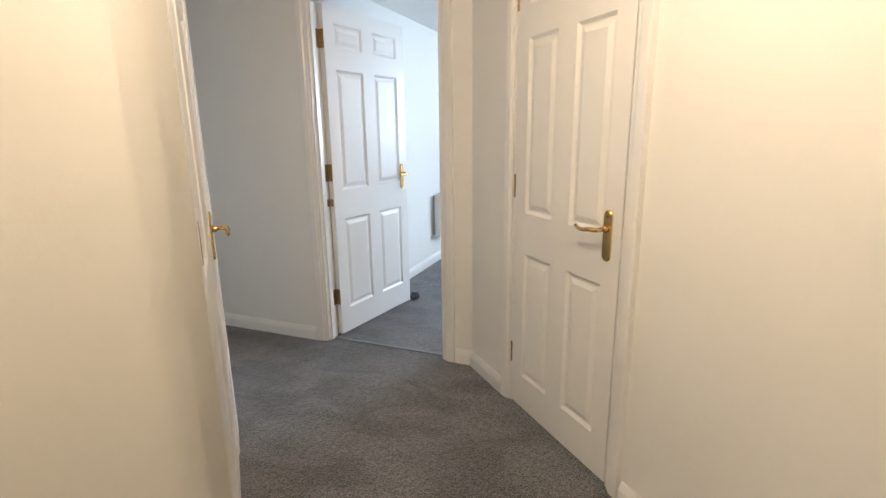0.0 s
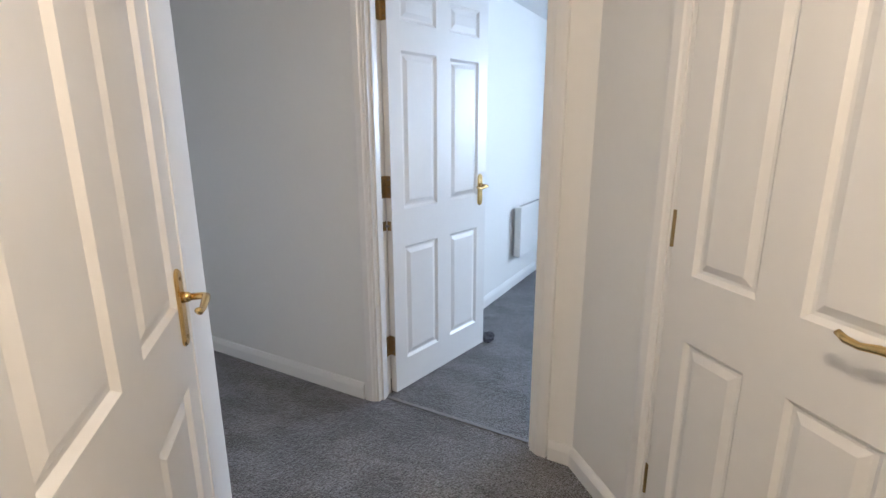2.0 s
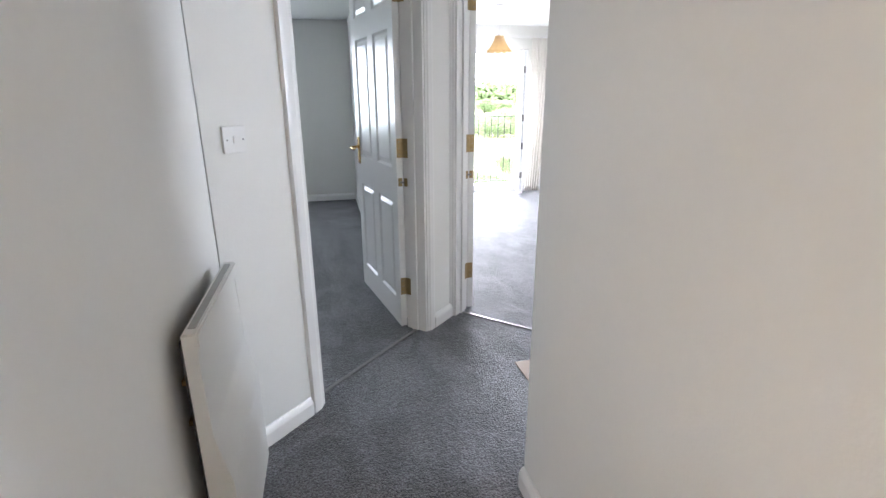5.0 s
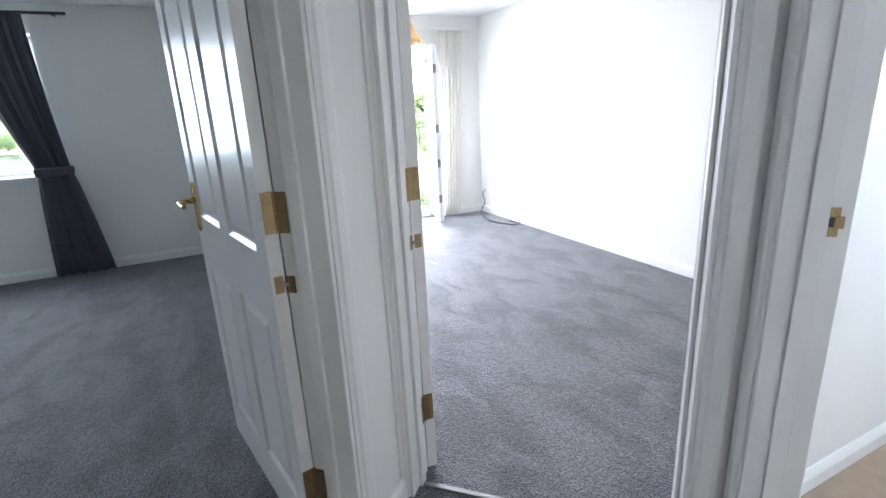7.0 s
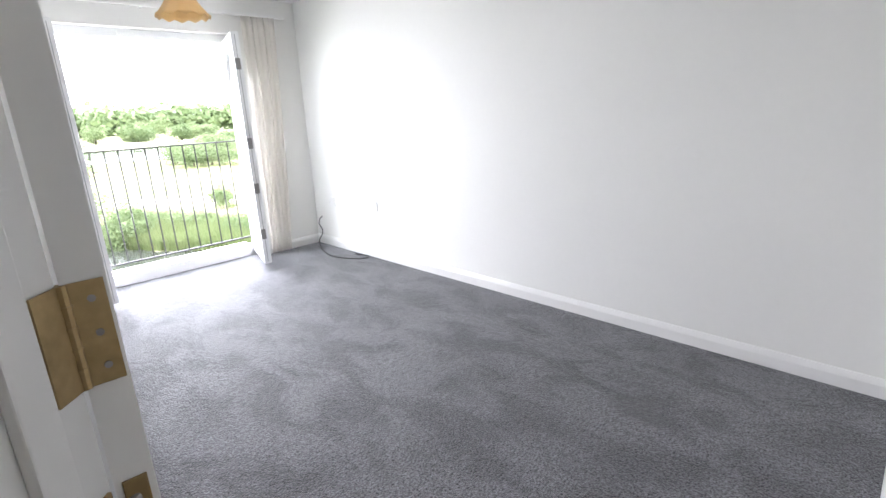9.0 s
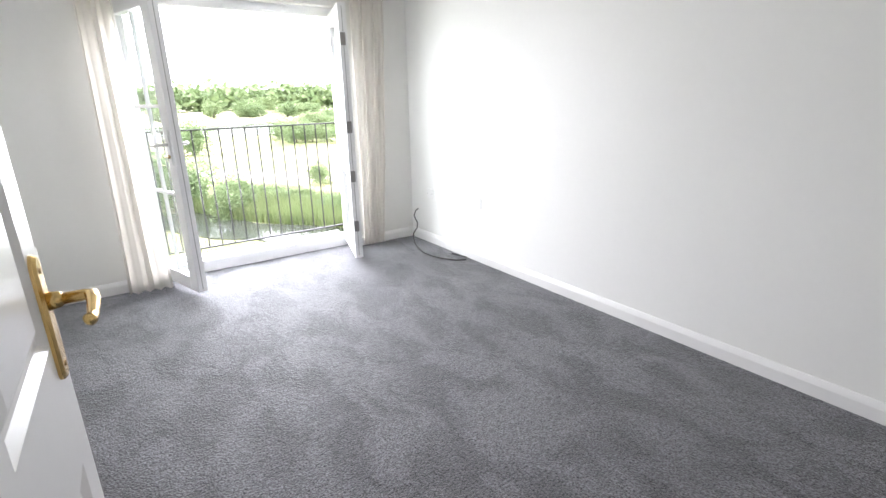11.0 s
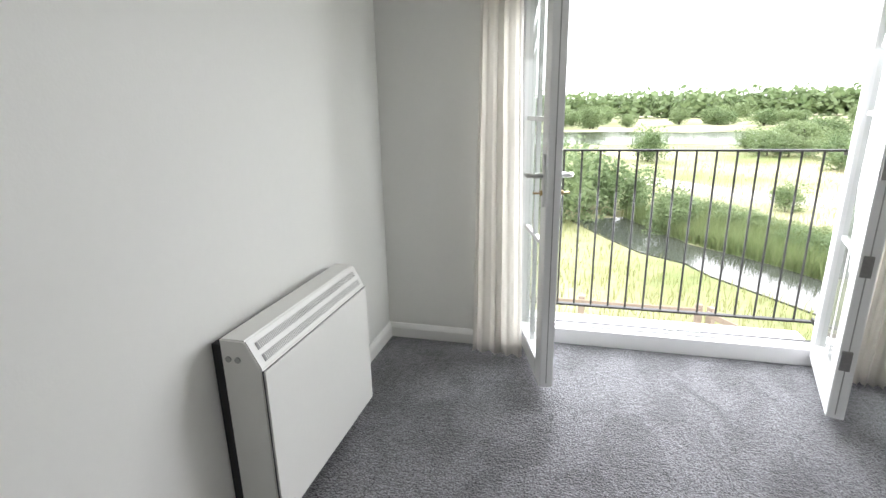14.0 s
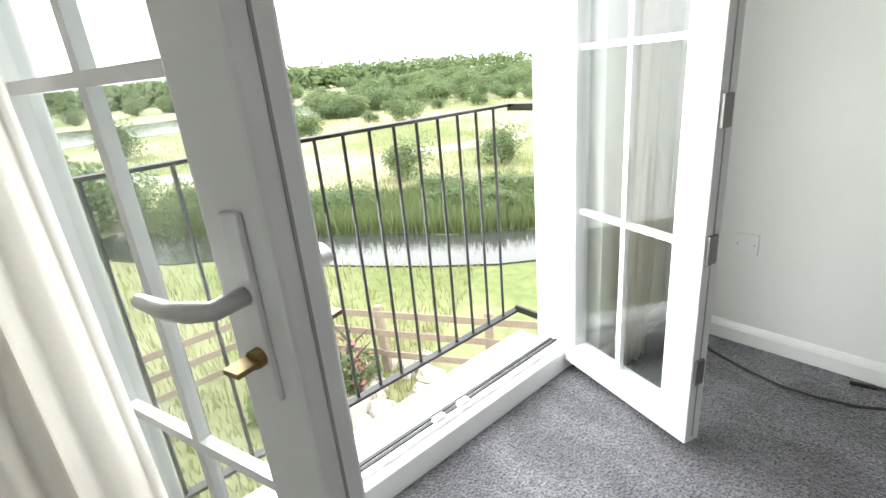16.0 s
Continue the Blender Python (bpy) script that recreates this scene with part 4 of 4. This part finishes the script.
STREAM = [(5.0, 27.5), (6.4, 24.2), (8.6, 21.2), (10.6, 18.3), (12.4, 16.0), (15.5, 13.2), (24, 9.5)]
l, r = ribbon(STREAM, 2.3, 1.2, 0.15, 5)
strip("water", l, r, GZ + 0.05, WATER, "shallow stream reflecting the bright sky", "stream")
l, r = ribbon([(-40, 96), (0, 92), (22, 90), (48, 88)], 34, 8, 1.5, 8)
strip("water", l, r, GZ + 0.05, WATER, "wide pale lake beyond the meadow", "lake")
l, r = ribbon([(8, 41), (14, 33.5), (24, 29.5), (40, 27)], 2.6, 2, 0.3, 12)
strip("path", l, r, GZ + 0.03, STONE, "pale worn track across the meadow", "track")


def blades(name, mat, count, place, height, width, label, category, seed):
    """Many thin bent blades in one mesh. place(rnd) gives a plan point and a size."""
    rnd = random.Random(seed)
    verts, faces = [], []
    for _ in range(count):
        x, y, k = place(rnd)
        h = height * k * rnd.uniform(0.6, 1.2)
        a = rnd.uniform(0, math.tau)
        w = width * rnd.uniform(0.7, 1.3)
        lx, ly = rnd.uniform(-0.35, 0.35) * h, rnd.uniform(-0.35, 0.35) * h
        dx, dy = math.cos(a) * w, math.sin(a) * w
        i = len(verts)
        verts += [(x - dx, y - dy, GZ), (x + dx, y + dy, GZ), (x - dx * 0.7 + lx * 0.4, y - dy * 0.7 + ly * 0.4, GZ + h * 0.6), (x + dx * 0.7 + lx * 0.4, y + dy * 0.7 + ly * 0.4, GZ + h * 0.6), (x + lx, y + ly, GZ + h)]
        faces += [(i, i + 1, i + 3, i + 2), (i + 2, i + 3, i + 4)]
    me = bpy.data.meshes.new(name)
    me.from_pydata(verts, [], faces)
    me.materials.append(mat)
    return tagged(new(name, me), label, category, kind="stuff")


def along(line, off0, off1):
    segs = list(zip(line, line[1:]))

    def f(rnd):
        p, q = rnd.choice(segs)
        u = rnd.random()
        d = Vector((q[0] - p[0], q[1] - p[1])).normalized()
        o = rnd.uniform(off0, off1)
        return p[0] + (q[0] - p[0]) * u + d.y * -o, p[1] + (q[1] - p[1]) * u + d.x * o, rnd.uniform(0.7, 1.2)
    return f


def near_stream(x, y):
    best = 99.0
    for p, q in zip(STREAM, STREAM[1:]):
        vx, vy = q[0] - p[0], q[1] - p[1]
        u = max(0.0, min(1.0, ((x - p[0]) * vx + (y - p[1]) * vy) / (vx * vx + vy * vy)))
        best = min(best, math.hypot(x - p[0] - u * vx, y - p[1] - u * vy))
    return best


def meadow_place(rnd):
    while True:
        y = 10.5 + 60 * rnd.random() ** 1.8
        x = -4 + (y - 6) * 1.6 * rnd.random()
        if near_stream(x, y) > 1.25:
            return x, y, 0.6 + 0.5 * noise.noise((x * 0.3, y * 0.3, 0)) + y * 0.008


blades("reeds", REED, 42000, along(STREAM[:6], 1.15, 5.2), 0.62, 0.013, "dense green reeds along the stream bank", "reeds", 21)
blades("meadow_grass", DRYGRASS, 52000, meadow_place, 0.34, 0.011, "rough straw and green meadow grass", "grass", 22)


def foliage_mesh(name, count, rx, ry, rz, lumps, leaf, seed, base=0.0):
    """A crown of many small leaf clumps scattered over uneven lobes, with gaps."""
    rnd = random.Random(seed)
    lobes = []
    for _ in range(lumps):
        a, u = rnd.uniform(0, math.tau), rnd.uniform(0.15, 0.75)
        lobes.append((rx * u * math.cos(a), ry * u * math.sin(a), base + rz * rnd.uniform(0.3, 0.95), rnd.uniform(0.28, 0.5)))
    verts, faces = [], []
    for _ in range(count):
        lx, ly, lz, ls = rnd.choice(lobes)
        d = Vector((rnd.gauss(0, 1), rnd.gauss(0, 1), rnd.gauss(0, 1))).normalized() * (rnd.uniform(0.55, 1.08))
        c = Vector((lx + d.x * rx * ls, ly + d.y * ry * ls, lz + d.z * rz * ls))
        if c.z < base + 0.02:
            c.z = base + rnd.uniform(0.02, 0.3)
        s = leaf * rnd.uniform(0.6, 1.4)
        n1 = Vector((rnd.gauss(0, 1), rnd.gauss(0, 1), rnd.gauss(0, 0.6))).normalized()
        n2 = n1.orthogonal().normalized()
        n2 = Matrix.Rotation(rnd.uniform(0, math.tau), 3, n1) @ n2
        i = len(verts)
        verts += [c - n1 * s, c + n2 * s * 0.5, c + n1 * s, c - n2 * s * 0.5]
        faces.append((i, i + 1, i + 2, i + 3))
    me = bpy.data.meshes.new(name)
    me.from_pydata([tuple(v) for v in verts], [], faces)
    me.materials.append(LEAF)
    return me


def trunk_bm(height, radius, seed):
    rnd = random.Random(seed)
    bm = bmesh.new()
    pts = [(0, 0, 0)]
    for k in range(1, 6):
        pts.append((pts[-1][0] + rnd.uniform(-0.05, 0.05) * height, pts[-1][1] + rnd.uniform(-0.05, 0.05) * height, height * k / 5))
    tube(bm, pts, [radius * (1 - 0.16 * k) for k in range(6)], 8)
    for k in range(5):
        p = Vector(pts[2 + k % 3])
        a = rnd.uniform(0, math.tau)
        q = p + Vector((math.cos(a), math.sin(a), 0.9)) * height * 0.35
        tube(bm, [p, (p + q) / 2 + Vector((0, 0, 0.04 * height)), q], [radius * 0.45, radius * 0.3, radius * 0.1], 6)
    return bm


def plant(name, m, crown, trunk, label, category, group):
    t = tagged(empty(name, m), label, category, group)
    for nm, me in (("trunk", trunk), ("crown", crown)):
        o = new(nm, me)
        o.parent = t
    return t


# near bushes by the stream
bush_crowns = [foliage_mesh("crown", 4200, 1.6, 1.5, 1.8, 14, 0.075, 31 + k) for k in range(2)]
bush_trunk = finish(trunk_bm(1.0, 0.06, 3), "trunk", BARK)
rnd = random.Random(4)
for x, y, s in ((3.2, 26.5, 1.25), (4.6, 29.5, 1.35), (2.2, 31.0, 1.2), (6.3, 28.6, 0.9), (7.6, 25.9, 0.75), (0.4, 28.0, 1.2), (16.5, 25.0, 0.8), (21.0, 23.5, 0.8), (13.0, 30.5, 0.55), (10.2, 52.0, 1.3)):
    plant("bush", Matrix.LocRotScale((x, y, GZ), Euler((0, 0, rnd.uniform(0, 6))), (s, s, s * 1.05)), rnd.choice(bush_crowns), bush_trunk, "leafy green waterside bush", "bush", "bushes by the stream")

for k in range(30):
    p, q = rnd.choice(list(zip(STREAM[:5], STREAM[1:6])))
    u, o = rnd.random(), rnd.uniform(2.6, 5.4)
    d = Vector((q[0] - p[0], q[1] - p[1])).normalized()
    x, y, s = p[0] + (q[0] - p[0]) * u - d.y * o, p[1] + (q[1] - p[1]) * u + d.x * o, rnd.uniform(0.28, 0.5)
    plant("bush", Matrix.LocRotScale((x, y, GZ), Euler((0, 0, rnd.uniform(0, 6))), (s * 1.5, s * 1.3, s * 0.9)), rnd.choice(bush_crowns), bush_trunk, "low leafy bush among the reeds", "bush", "bushes by the stream")
for k in range(26):
    x, y, s = rnd.uniform(18, 60), rnd.uniform(44, 66), rnd.uniform(0.5, 1.1)
    plant("bush", Matrix.LocRotScale((x, y, GZ), Euler((0, 0, rnd.uniform(0, 6))), (s * 1.5, s * 1.2, s)), rnd.choice(bush_crowns), bush_trunk, "rounded green bush standing in the meadow", "bush", "bushes in the meadow")

# trees round the lake and on the far slope
tree_crowns = [foliage_mesh("crown", 3600, 3.2, 3.0, 3.7, 18, 0.18, 51 + k, 0.1) for k in range(3)]
tree_trunk = finish(trunk_bm(3.2, 0.22, 7), "trunk", BARK)
for k in range(150):
    band = k % 5
    if band < 2:
        x, y = rnd.uniform(24, 92), rnd.uniform(60, 80)
        x = 22 + (x - 24) + (y - 60) * 0.4
        s = rnd.uniform(0.45, 0.8)
    elif band == 2:
        x, y, s = rnd.uniform(55, 150), rnd.uniform(82, 112), rnd.uniform(0.6, 1.0)
    else:
        x, y, s = rnd.uniform(-60, 190), rnd.uniform(118, 160), rnd.uniform(0.6, 1.05)
    plant("tree", Matrix.LocRotScale((x, y, GZ), Euler((0, 0, rnd.uniform(0, 6))), (s * rnd.uniform(1, 1.4), s * 1.1, s * rnd.uniform(0.75, 1.1))), rnd.choice(tree_crowns), tree_trunk, "round-headed green tree beyond the meadow", "tree", "trees beyond the meadow")
far = foliage_mesh("far_woods", 16000, 260, 16, 9, 120, 1.5, 90)
tagged(new("far_woods", far), "low dark line of distant woodland", "woods", kind="stuff").location = (90, 240, GZ)

# post and rail fences


def fence(p, q, posts, label):
    m, length = run_frame(p, q)
    f = tagged(empty("post_and_rail_fence", Matrix.Translation((0, 0, GZ)) @ m), label, "fence", "timber fences")
    pm = finish(boxed(-0.06, 0.06, -0.05, 0.05, -0.1, 1.18, 0.012), "post", TIMBER)
    for k in range(posts):
        o = new("post", pm)
        o.parent = f
        o.location = (length * k / (posts - 1), 0, 0)
        o.rotation_euler = (radians(random.uniform(-1.5, 1.5)), radians(random.uniform(-1.5, 1.5)), 0)
    step = length / (posts - 1)
    rm = finish(boxed(0.0, step, -0.075, -0.045, -0.055, 0.055, 0.008), "rail", TIMBER)
    for k in range(posts - 1):
        for z in (0.38, 0.74, 1.06):
            o = new("rail", rm)
            o.parent = f
            o.location = (step * k, 0, z + random.uniform(-0.015, 0.015))
    return f


fence((-8.0, 15.3), (6.15, 15.2), 8, "weathered timber post and rail fence by the garden edge")
fence((6.3, 15.1), (10.6, 7.9), 6, "weathered timber post and rail fence running towards the building")

# rubble and flowers in the garden corner
rock = []
for k in range(3):
    bm = bmesh.new()
    bmesh.ops.create_icosphere(bm, subdivisions=2, radius=0.16)
    for v in bm.verts:
        v.co *= 1 + 0.5 * noise.noise(v.co * 6 + Vector((k * 7, 0, 0)))
        v.co.z *= 0.55
    rock.append(finish(bm, "rock", STONE))
for k in range(46):
    o = new("rock", rnd.choice(rock))
    s = rnd.uniform(0.5, 1.5)
    o.matrix_basis = Matrix.LocRotScale((rnd.uniform(4.6, 7.8), rnd.uniform(10.6, 14.2), GZ + 0.04 * s), Euler((0, 0, rnd.uniform(0, 6))), (s, s, s))
    tagged(o, "pale rough stone lying in the garden", "stone", "garden stones")
flower_crown = foliage_mesh("crown", 500, 0.5, 0.45, 0.7, 8, 0.06, 77)
flower_heads = foliage_mesh("flower_heads", 80, 0.5, 0.45, 0.75, 8, 0.045, 78)
flower_heads.materials.clear()
flower_heads.materials.append(FLOWER)
for x, y in ((6.0, 14.2), (6.5, 13.7), (5.5, 14.0)):
    t = plant("flowering_shrub", pose(x, y, GZ, 0, 0, rnd.uniform(0, 300)), flower_crown, bush_trunk, "small shrub with red flowers by the fence", "shrub", "flowering shrubs")
    o = tagged(new("flower_heads", flower_heads), "small red flower heads", kind="stuff")
    o.parent = t
